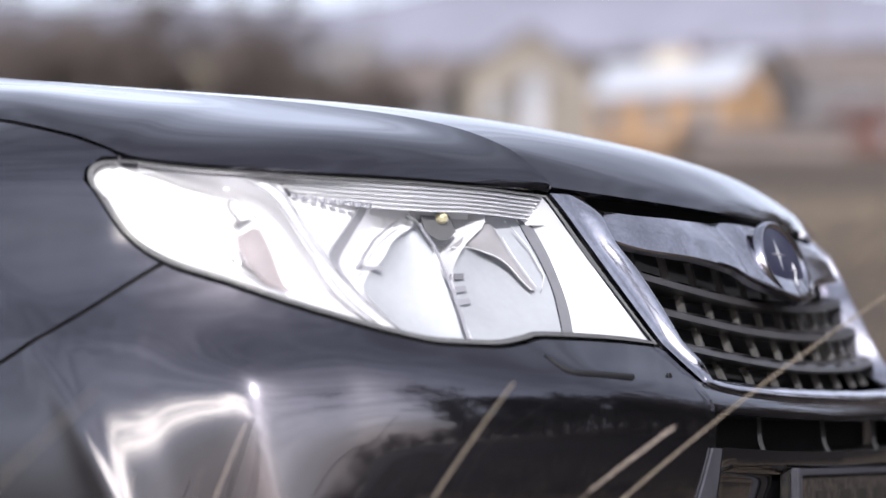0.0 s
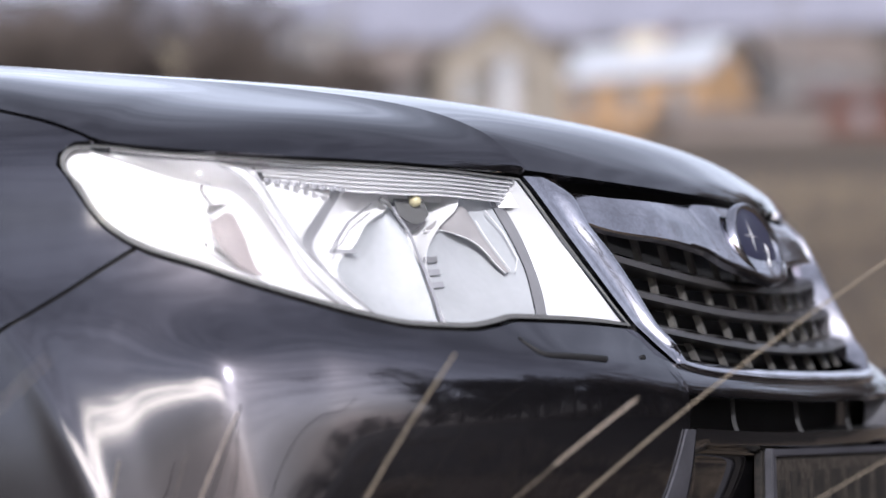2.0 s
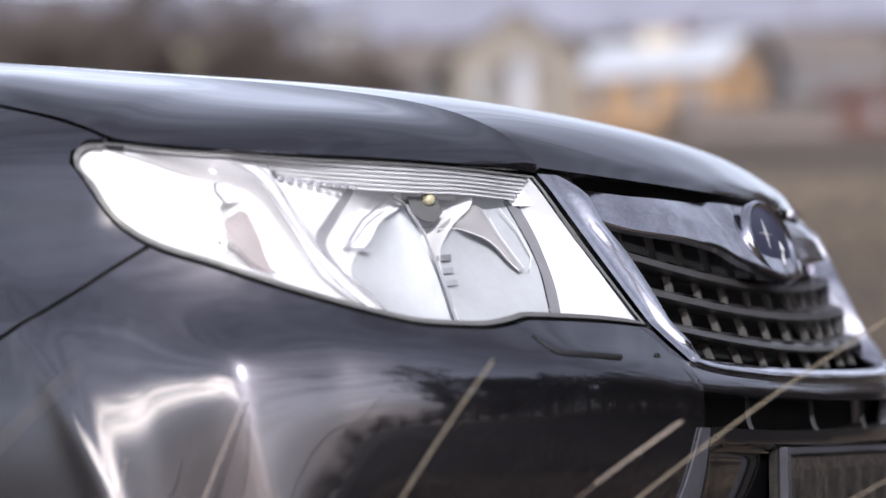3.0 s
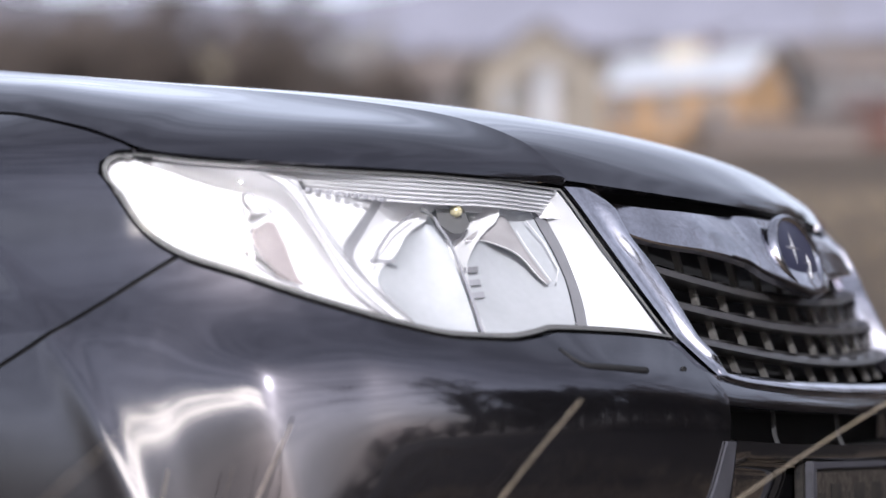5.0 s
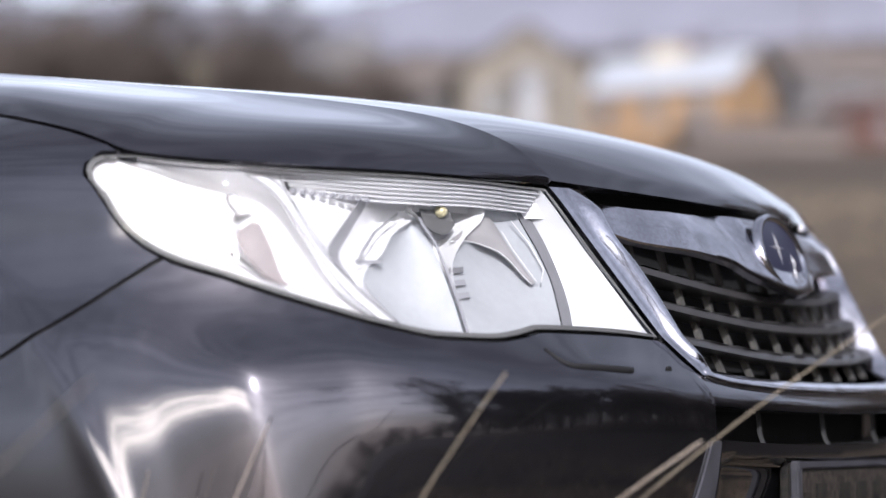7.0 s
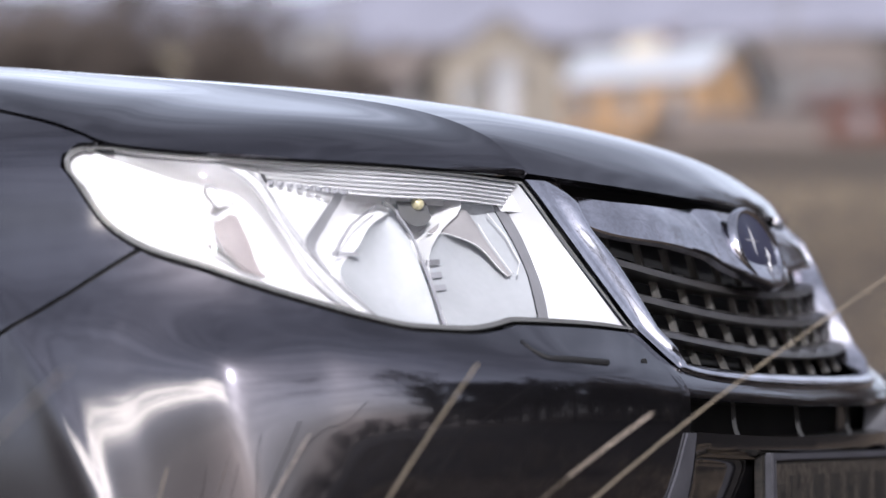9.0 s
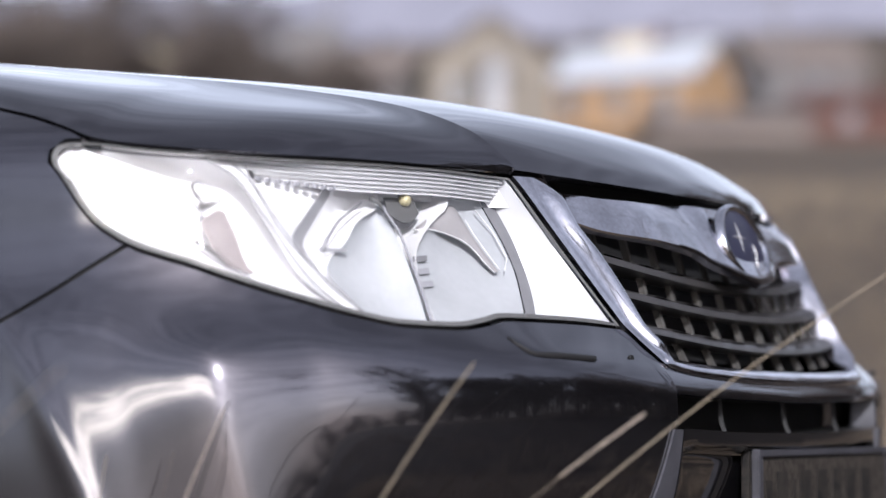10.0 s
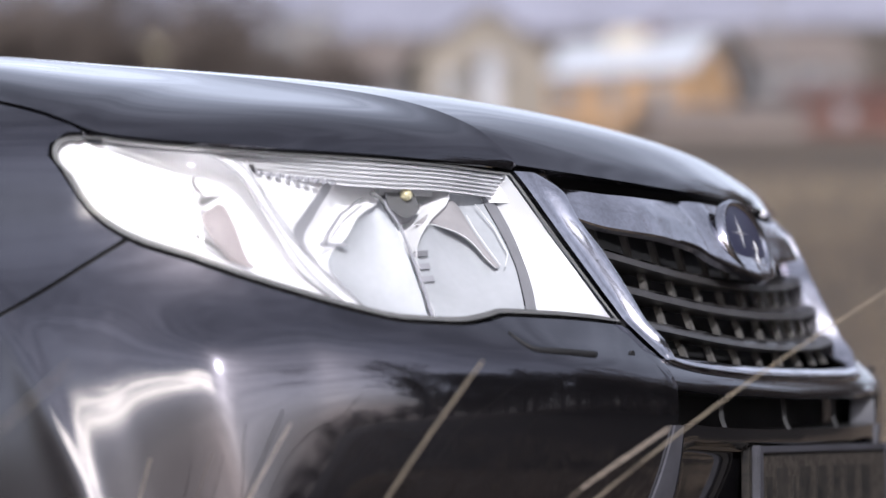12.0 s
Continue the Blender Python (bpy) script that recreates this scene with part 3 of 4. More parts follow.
    shell("fin_gap", zone(K2, KF, lambda u, v: 0.024 + 0.018 * u, 0.0, 0.84)(side), 4, 16, SATIN, lamp, 0)
    shell("outer_fin", zone(KF, KG, lambda u, v: 0.036 + 0.014 * u, 0.0, 0.84)(side), 4, 16, BEZEL, lamp, 0.001)
    shell("outer_wall", zone(KG, B1, lambda u, v: 0.050 + 0.022 * math.sin(math.pi * u), 0.0, 0.84)(side), 8, 16, SATIN, lamp, 0)
    shell("low_beam_bowl", zone(B1, B2, bowl(0.050, 0.016), 0.0, 0.84)(side), 22, 20, MIRROR, lamp, 0)
    shell("bowl_edge", zone(lambda m: B2(m) - 0.0025, lambda m: B2(m) + 0.0025, lambda u, v: 0.038, 0.0, 0.76)(side), 2, 16, PALE, lamp, 0.002)
    shell("bulb_recess", zone(B2, B2B, lambda u, v: 0.062 + 0.02 * v - (0.022 + 0.02 * v) * smooth(0.6, 1, u), 0.0, 0.84)(side), 10, 16, SATIN, lamp, 0)
    shell("high_beam_bowl", zone(B2B, B3, bowl(0.046, 0.018), 0.0, 0.84)(side), 20, 20, MIRROR, lamp, 0)
    shell("inner_wall", zone(B3, B4, lambda u, v: 0.044 - 0.002 * u, 0.0, 0.84)(side), 3, 16, DUSK, lamp, 0)
    shell("inner_blade", zone(B4, flat, lambda u, v: 0.046 - 0.040 * u, 0.0, 0.99)(side), 8, 18, SATIN, lamp, 0)

    def at_lamp(k, m, d):
        return Vector(lamp_pt(k, m, side, d))
    # fine edges of the spear, and a row of studs under the brow
    for kf, d in ((K1, 0.0135), (K2, 0.018), (lambda m: (K1(m) + K2(m)) / 2 + 0.012, 0.0135)):
        smooth_shade(part("spear_edge", tube(bmesh.new(), [at_lamp(kf(0.03 + 0.9 * q / 24), 0.03 + 0.9 * q / 24, d) for q in range(25)], 0.0007, 5), BEZEL, lamp))
    for i in range(9):
        c = at_lamp(0.372 + 0.017 * i, 0.845 - 0.002 * i, 0.020)
        part("stud", box(bmesh.new(), c.x - 0.0028, c.x + 0.0028, c.y - 0.0028, c.y + 0.0028, c.z - 0.0022, c.z + 0.0022, 0.0006), PALE, lamp)
    # bulbs and holders
    bm = tube(bmesh.new(), [at_lamp(0.692, 0.80, 0.050), at_lamp(0.690, 0.80, 0.040), at_lamp(0.689, 0.80, 0.035)], [0.0070, 0.0070, 0.004], 14)
    smooth_shade(part("side_light_bulb", bm, AMBER, lamp, "amber side light bulb"))
    bm = tube(bmesh.new(), [at_lamp(0.695, 0.75, 0.085), at_lamp(0.690, 0.735, 0.064)], [0.024, 0.020], 16)
    part("bulb_holder", bm, BEZEL, lamp)
    # signal bulb in its cover, with its bracket and vents
    cover_l = kz((0.09, 0.311), (0.244, 0.284), (0.395, 0.267), (0.54, 0.296))
    cover_r = kz((0.09, 0.350), (0.227, 0.336), (0.353, 0.328), (0.54, 0.308))
    shell("signal_bulb_cover", zone(cover_l, cover_r, lambda u, v: 0.026 + 0.004 * u, 0.10, 0.54)(side), 10, 12, ROSE, lamp, 0.001, "pale rose signal bulb cover")

    def strip(name, pts, radii, mat, depth=0.026):
        return smooth_shade(part(name, tube(bmesh.new(), [at_lamp(k, m, depth) for k, m in pts], radii, 8), mat, lamp))
    # the signal bulb's bracket: a loop with a dark wedge under it
    strip("signal_bracket", ((0.252, 0.735), (0.252, 0.675), (0.262, 0.61), (0.270, 0.575)), (0.0022, 0.0016, 0.0014, 0.001), SMOKE)
    strip("signal_bracket", ((0.252, 0.74), (0.264, 0.752), (0.284, 0.69), (0.305, 0.62)), (0.0020, 0.0010, 0.0008, 0.0012), PALE)
    shell("signal_wedge", lambda u, v: lamp_pt(0.262 + 0.042 * u, 0.565 + 0.050 * u - 0.075 * (1 - v) * (1 - u), side, 0.025), 6, 3, SMOKE, lamp, 0.001)
    shell("signal_wedge", lambda u, v: lamp_pt(0.268 + 0.022 * u, 0.47 + 0.11 * u + 0.05 * v, side, 0.0265), 6, 3, PALE, lamp, 0.001)
    shell("signal_vent", lambda u, v: lamp_pt(0.258 + 0.062 * u, 0.205 - 0.112 * u + 0.055 * v * math.sin(math.pi * min(u + 0.12, 1.0)) ** 0.8, side, 0.023), 10, 4, SMOKE, lamp, 0.002)
    shell("signal_vent", lambda u, v: lamp_pt(0.242 + 0.020 * u, 0.165 - 0.045 * u + 0.035 * v * (1 - u), side, 0.023), 6, 3, PALE, lamp, 0.001)
    shell("signal_grid", lambda u, v: lamp_pt(0.292 + 0.062 * u, 0.235 - 0.12 * u - 0.055 * v * math.sin(math.pi * u) ** 0.6, side, 0.0245), 10, 4, ROSE, lamp, 0.002)
    for i in range(3):
        shell("bowl_step", zone(lambda m: B2B(m) - 0.004, lambda m: B2B(m) + 0.030, lambda u, v: 0.042 + 0.006 * u, 0.255 + 0.078 * i, 0.290 + 0.078 * i)(side), 4, 2, DUSK if i == 2 else PALE, lamp, 0.001)
    # shield over the high beam: a dark curved panel between two bright edges
    sh_lo = by_length([(0.690, 0.610), (0.722, 0.606), (0.756, 0.585), (0.807, 0.535), (0.834, 0.462), (0.858, 0.330)])
    sh_hi = by_length([(0.696, 0.625), (0.722, 0.660), (0.756, 0.714), (0.832, 0.790), (0.862, 0.620), (0.874, 0.350)])

    def shield(u, v):
        (ka, ma), (kb, mb) = sh_lo(u), sh_hi(u)
        return lamp_pt(ka + (kb - ka) * v, ma + (mb - ma) * v, side, 0.050 - 0.004 * math.sin(math.pi * v))
    shell("beam_shield", shield, 24, 8, SHADE, lamp, 0.001)
    strip("shield_edge", [sh_lo(q / 20) for q in range(21)], 0.0006, SATIN, 0.047)
    strip("shield_edge", [sh_hi(0.5 + q / 24) for q in range(13)], 0.0006, SATIN, 0.046)
    # second pane of the bowl beside the shield, and the bright steps in the low beam's corner
    strip("shield_edge", ((0.905, 0.77), (0.915, 0.62), (0.905, 0.44), (0.876, 0.345)), 0.0008, SATIN, 0.041)
    shell("fin_foot", lambda u, v: lamp_pt(0.470 + 0.055 * u, 0.400 + 0.045 * u + 0.035 * v * (1 - 0.5 * u), side, 0.044), 8, 3, BEZEL, lamp, 0.001)
    strip("bowl_fin", ((0.476, 0.415), (0.489, 0.50), (0.521, 0.640), (0.580, 0.775)), (0.0030, 0.0024, 0.0018, 0.0010), BEZEL, 0.044)
    strip("bowl_fin", ((0.600, 0.80), (0.618, 0.77), (0.628, 0.71)), (0.0030, 0.0024, 0.0010), SEAL, 0.040)
    shell("holder_shade", lambda u, v: lamp_pt(0.640 + 0.075 * u, 0.815 - (0.10 + 0.06 * math.sin(math.pi * u)) * v, side, 0.046), 10, 4, SEAL, lamp, 0.001)

# ---- grille ----
grille = thing("grille", "", "")
grille.parent = car
SL = [(0.795, 0.817, 0.352), (0.758, 0.776, 0.342), (0.7175, 0.735, 0.332)]   # height in the middle, at the ends, half width
# black sheet behind the slats paints in the shade of the opening
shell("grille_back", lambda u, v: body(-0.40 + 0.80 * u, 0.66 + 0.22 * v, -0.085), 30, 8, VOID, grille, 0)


for zm, ze, hw in SL:
    def slat(u, v):
        s = (2 * u - 1) * (hw + 0.012)
        z = zm + (ze - zm) * (s / hw) ** 2
        prof = [(0.0045, -0.045), (0.0055, -0.004), (0.002, 0.004), (-0.006, 0.003), (-0.0085, -0.006), (-0.006, -0.045), (0.0045, -0.045)]
        i = min(int(v * 6), 5)
        f = v * 6 - i
        dz, o = prof[i][0] + (prof[i + 1][0] - prof[i][0]) * f, prof[i][1] + (prof[i + 1][1] - prof[i][1]) * f
        return body(s, z + dz, o)
    bm = grid(slat, 48, 6)
    bmesh.ops.recalc_face_normals(bm, faces=bm.faces)
    sl = smooth_shade(part("slat", bm, PLASTIC, grille))
    sl.modifiers.new("rims", "EDGE_SPLIT").split_angle = radians(45)
# upright ribs between the slats
levels = [(0.690, 0.699, 0.30), (0.7175, 0.735, 0.332), (0.758, 0.776, 0.342), (0.795, 0.817, 0.352), (0.838, 0.858, 0.37)]
for (za, zae, wa), (zb, zbe, wb) in zip(levels, levels[1:]):
    for i in range(9):
        s = (i - 4) * 0.078 + 0.004
        if abs(s) > (wa + wb) / 2:
            continue
        z0, z1 = za + (zae - za) * (s / wa) ** 2, zb + (zbe - zb) * (s / wb) ** 2
        bm = bmesh.new()
        q = [Vector(body(s + ds, z0 + 0.001 if lo else z1 - 0.001, o)) for lo in (1, 0) for ds, o in ((-0.0036, -0.026 if lo else -0.016), (0.0036, -0.026 if lo else -0.016), (0.0025, -0.034 if lo else -0.025), (-0.0025, -0.034 if lo else -0.025))]
        vs = [bm.verts.new(p) for p in q]
        for f in ((0, 1, 5, 4), (1, 2, 6, 5), (3, 0, 4, 7), (2, 3, 7, 6)):
            bm.faces.new([vs[k] for k in f])
        bmesh.ops.recalc_face_normals(bm, faces=bm.faces)
        part("rib", bm, RIB, grille)


# rounded knots where the ribs meet the slats
for zm, ze, hw in SL:
    for i in range(9):
        s = (i - 4) * 0.078 - 0.012
        if abs(s) > hw - 0.02:
            continue

        def knot(u, v):
            q = s + (u - 0.5) * 0.040
            return body(q, zm + (ze - zm) * (q / hw) ** 2 + 0.0040 + 0.0052 * math.sin(math.pi * u) ** 1.3 * math.sin(math.pi * min(v * 0.85 + 0.15, 1.0)), -0.030 + 0.036 * v)
        shell("slat_knot", knot, 8, 5, PLASTIC, grille, 0)


# chrome bar across the top, dipping round the emblem
def bar(u, v):
    s = -0.412 + 0.824 * u
    a = abs(s)
    lo = float(by_s([(0.0, 0.792), (0.046, 0.798), (0.10, 0.811), (0.148, 0.826), (0.226, 0.833), (0.332, 0.841), (0.393, 0.855), (0.412, 0.860)])(a)[0])
    hi = float(by_s([(0.0, 0.893), (0.09, 0.893), (0.143, 0.889), (0.233, 0.887), (0.287, 0.887), (0.412, 0.895)])(a)[0])
    out = 0.036 * (1 - smooth(0.24, 0.41, a)) + 0.010 * (1 - smooth(0.06, 0.12, a)) - 0.010 * max(0.0, 2 * v - 1.2) - 0.012 * max(0.0, 1 - v / 0.10) ** 2
    return body(s, lo + (hi - lo) * v, out)


shell("chrome_bar", bar, 100, 18, CHROME, grille, 0.006, "chrome bar that swells round the emblem")
side_in = by_s([(0.690, 0.318), (0.735, 0.345), (0.776, 0.353), (0.817, 0.368), (0.855, 0.393), (0.907, 0.396)])
for side in (-1, 1):
    # side frame from the upper corner down along the lamp
    def edge(u, v):
        z = 0.905 - 0.213 * u
        o = 0.474 - 0.095 * (0.903 - max(z, 0.730)) / 0.169 - 0.004 - 0.62 * max(0.0, 0.730 - z)
        i = min(float(side_in(z)[0]), o - 0.012)
        return body(side * (o + (i - o) * v), z, 0.003 + 0.004 * math.sin(math.pi * v) ** 0.8 + (0.0125 * smooth(0.25, 0.8, v) - 0.038 * smooth(0.86, 1.0, v)) * smooth(0.0, 0.12, u) * (1 - smooth(0.86, 1.0, u)))
    shell("chrome_side", edge, 44, 18, CHROME, grille, 0.006, "chrome side frame")
shell("chrome_lower", lambda u, v: body(-0.345 + 0.69 * u, float(grille_low_z(abs(-0.345 + 0.69 * u))[0]) + 0.017 * v - 0.001, 0.001 + 0.006 * math.sin(math.pi * v)), 60, 6, CHROME, grille, 0.005, "chrome lower frame")

# emblem: an oval on the bar
EM = Vector((0.000, 0.0, 0.847))
tilt = Matrix.Translation(EM) @ pose(0, 0, 0, 0, -18, 0)
bm = bmesh.new()
NS = 48
prof = [(1.0, 0.0), (1.0, 0.007), (0.96, 0.011), (0.88, 0.0105), (0.84, 0.006)]
rings = [[bm.verts.new(tilt @ Vector((h, 0.075 * r * math.cos(q), 0.054 * r * math.sin(q)))) for q in (k * 2 * math.pi / NS for k in range(NS))] for r, h in prof]
for ra, rb in zip(rings, rings[1:]):
    for k in range(NS):
        bm.faces.new((ra[k], ra[(k + 1) % NS], rb[(k + 1) % NS], rb[k]))
bmesh.ops.recalc_face_normals(bm, faces=bm.faces)
smooth_shade(part("emblem_ring", bm, CHROME, grille, "chrome oval ring"))
bm = bmesh.new()
cv = bm.verts.new(tilt @ Vector((0.0095, 0, 0)))
rr = [[bm.verts.new(tilt @ Vector((0.0095 - 0.003 * r * r, 0.067 * r * math.cos(q), 0.0475 * r * math.sin(q)))) for q in (k * 2 * math.pi / NS for k in range(NS))] for r in (0.5, 1.0)]
for k in range(NS):
    bm.faces.new((cv, rr[0][k], rr[0][(k + 1) % NS]))
    bm.faces.new((rr[0][k], rr[1][k], rr[1][(k + 1) % NS], rr[0][(k + 1) % NS]))
smooth_shade(part("emblem_field", bm, NAVY, grille, "dark blue enamel oval"))
for cy, cz, r in ((-0.016, 0.008, 0.022), (0.024, -0.010, 0.012), (0.018, -0.026, 0.010)):
    bm = bmesh.new()
    top = bm.verts.new(tilt @ Vector((0.0112, cy, cz)))
    ring_v = [bm.verts.new(tilt @ Vector((0.0090, cy + r * (1.3 if k % 4 == 0 else 1.0) * (1 if k % 2 == 0 else 0.14) * math.cos(k * math.pi / 4), cz + r * (1 if k % 2 == 0 else 0.14) * math.sin(k * math.pi / 4)))) for k in range(8)]
    for k in range(8):
        bm.faces.new((top, ring_v[k], ring_v[(k + 1) % 8]))
    part("emblem_mark", bm, BEZEL, grille)

# ---- number plate in its holder ----
plate = part("plate_holder", box(bmesh.new(), 0.058, 0.072, -0.158, 0.366, 0.470, 0.592, 0.003), PLATEBAR, car, "dark plate holder with a worn metal rim")
part("plate", box(bmesh.new(), 0.0725, 0.0745, -0.144, 0.352, 0.476, 0.580, 0.0008), PLATE, plate, "mud-splashed number plate")
for dims in ((0.0725, 0.083, -0.160, -0.146, 0.468, 0.594), (0.0725, 0.083, 0.354, 0.368, 0.468, 0.594), (0.0725, 0.076, -0.1455, 0.3535, 0.584, 0.593)):
    part("holder_rim", box(bmesh.new(), *dims, 0.0015), PLATEFRAME, plate)
y = -0.121
for wdt in (0.03, 0.045, 0.012, 0.05, 0.05, 0.04, 0.05, 0.05):
    part("plate_bar", box(bmesh.new(), 0.0747, 0.0757, y, y + wdt * 0.8, 0.494, 0.566 - 0.010 * (wdt < 0.04)), PLATEBAR, plate)
    y += wdt + 0.012

# ---- bonnet ----
# crease from the grille corner to the windscreen, edge over the lamp and the wing
CRE = herm([0, 0.05, 0.13, 0.26, 0.46, 0.60, 1.0], [(-0.108, 0.425, 0.912), (-0.150, 0.445, 0.951), (-0.225, 0.465, 0.982), (-0.352, 0.50, 1.007), (-0.635, 0.55, 1.043), (-0.85, 0.575, 1.070), (-1.72, 0.62, 1.145)])
CEN = herm([0, 0.02, 0.06, 0.13, 0.26, 0.46, 0.60, 1.0], [(-0.030, 0, 0.904), (-0.032, 0, 0.910), (-0.055, 0, 0.932), (-0.115, 0, 0.973), (-0.30, 0, 1.025), (-0.61, 0, 1.067), (-0.84, 0, 1.086), (-1.75, 0, 1.155)])
edge_pts = [Vector(body(s, z)) for s, z in ((0.476, 0.906), (0.56, 0.9075), (0.677, 0.908), (0.848, 0.907), (0.980, 0.911), (1.041, 0.916), (1.098, 0.925))] + \
           [Vector(body(s, z)) for s, z in HOODGAP[1:7]] + [Vector((-1.1, 0.775, 1.035)), Vector((-1.72, 0.77, 1.075))]
EDG = herm([0, 0.04, 0.09, 0.19, 0.29, 0.345, 0.39, 0.41, 0.45, 0.48, 0.52, 0.56, 0.62, 0.80, 1.0], [tuple(p) for p in edge_pts])


def bonnet_side(side):
    def fn(u, v):
        e, c = Vector(EDG(u)), Vector(CRE(u ** 1.25))
        p = e.lerp(c, v)
        b = 6.75 * v * (1 - v) ** 2   # full over the lamp, straight up to the crease
        p.z += 0.014 * b * smooth(0.0, 0.25, u)
        p.y += 0.010 * b * smooth(0.05, 0.3, u)
        p.z += 0.003 * (v > 0)
        return (p.x, side * abs(p.y), p.z + 0.001)
    return fn


def bonnet_top(u, v):
    q = 2 * u - 1
    c, m = Vector(CRE(v)), Vector(CEN(v))
    k = 1 - abs(q) ** 2.3
    j = 1 - q * q
    return (c.x + (m.x - c.x) * j, q * c.y, c.z + (m.z - c.z) * k + 0.004 * smooth(0, 0.05, v))


bonnet = shell("bonnet", bonnet_top, 60, 80, PAINT, car, 0.010)
for side in (-1, 1):
    shell("bonnet_side", bonnet_side(side), 70, 14, PAINT, bonnet, 0.008)
    shell("joint_backing", lambda u, v: (float(EDG(u * 0.8)[0]) - 0.012 * v - 0.004, side * float(EDG(u * 0.8)[1]), float(EDG(u * 0.8)[2]) - 0.010 + 0.004 * v), 40, 2, BLACK, car, 0)
# slot between the bonnet's lip and the chrome bar, its shade a black sheet
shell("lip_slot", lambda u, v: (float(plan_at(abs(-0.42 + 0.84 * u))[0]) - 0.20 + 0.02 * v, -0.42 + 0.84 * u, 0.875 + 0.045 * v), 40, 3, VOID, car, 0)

# rear of the body, plain: sides, cabin, tail and wheels
def side_of(x, z):
    """Half width of the body behind the wings."""
    return 0.895 - 0.03 * max(0.0, 0.45 - z) - 0.10 * smooth(0.85, 1.02, z) - 0.05 * smooth(3.9, 4.45, -x)


REAR_X = 4.40
for side in (-1, 1):
    def flank_fn(u, v):
        x = -0.905 - (REAR_X - 0.905) * u
        lo = 0.30
        for wx in (WHEEL_X, -3.545):
            q = 0.40 ** 2 - (x - wx) ** 2
            if q > 0:
                lo = max(lo, WHEEL_Z + math.sqrt(q))
        z = lo + (0.995 - lo) * v
        return (x, side * side_of(x, z), z)
    shell("body_side", flank_fn, 90, 14, PAINT, car, 0.006)
    shell("cabin_side", lambda u, v: (-1.98 - 0.60 * v - u * (2.37 - 0.85 * v), side * (0.775 - 0.16 * v), 1.00 + 0.62 * v), 20, 6, DARKGLASS, car, 0.006)
shell("windscreen", lambda u, v: (-1.72 - 0.26 * (2 * u - 1) ** 2 - 0.60 * v, (2 * u - 1) * (0.775 - 0.16 * v), 1.06 + 0.56 * v + 0.03 * (1 - (2 * u - 1) ** 2)), 20, 8, DARKGLASS, car, 0.006)
shell("roof", lambda u, v: (-2.32 - 0.26 * (2 * u - 1) ** 2 * (1 - v) - 1.85 * v, (2 * u - 1) * 0.615, 1.62 + 0.05 * (1 - (2 * u - 1) ** 2) * (1 - 0.4 * (2 * v - 1) ** 2)), 16, 16, PAINT, car, 0.02)
shell("tailgate", lambda u, v: (-REAR_X + 0.25 * max(v - 0.5, 0) * 2, (2 * u - 1) * (0.845 - 0.23 * max(v - 0.5, 0) * 2), 0.30 + 1.32 * v), 12, 14, PAINT, car, 0.02)
shell("scuttle", lambda u, v: (-1.66 - 0.22 * (2 * u - 1) ** 2 - 0.14 * v, (2 * u - 1) * 0.78, 1.05 + 0.03 * v), 12, 2, VOID, car, 0.01)
shell("floor_pan", lambda u, v: (-0.10 - 4.2 * u, (2 * v - 1) * 0.84, 0.29), 8, 4, BLACK, car, 0.02)
for wx in (WHEEL_X, -3.545):
    for side in (-1, 1):
        bm = bmesh.new()
        prof = [(0.215, 0.10), (0.30, 0.11), (0.335, 0.095), (0.345, 0.06), (0.345, -0.06), (0.335, -0.095), (0.215, -0.10)]
        rings = [[bm.verts.new((wx + r * math.cos(q), side * (0.785 + w), 0.345 + r * math.sin(q))) for q in (k * 2 * math.pi / 40 for k in range(40))] for r, w in prof]
        for ra, rb in zip(rings, rings[1:]):
            for k in range(40):
                bm.faces.new((ra[k], ra[(k + 1) % 40], rb[(k + 1) % 40], rb[k]))
        bmesh.ops.recalc_face_normals(bm, faces=bm.faces)
        wheel = smooth_shade(part("wheel", bm, TYRE, car, "black tyre on an alloy rim"))
        bm = bmesh.new()
        for k in range(5):
            q = k * 2 * math.pi / 5
            tube(bm, [(wx, side * 0.87, 0.345), (wx + 0.20 * math.cos(q), side * 0.865, 0.345 + 0.20 * math.sin(q))], [0.05, 0.03], 6)
        tube(bm, [(wx + 0.205 * math.cos(q), side * 0.862, 0.345 + 0.205 * math.sin(q)) for q in (k * 2 * math.pi / 32 for k in range(33))], 0.014, 6)
        part("rim", bm, ALLOY, wheel)

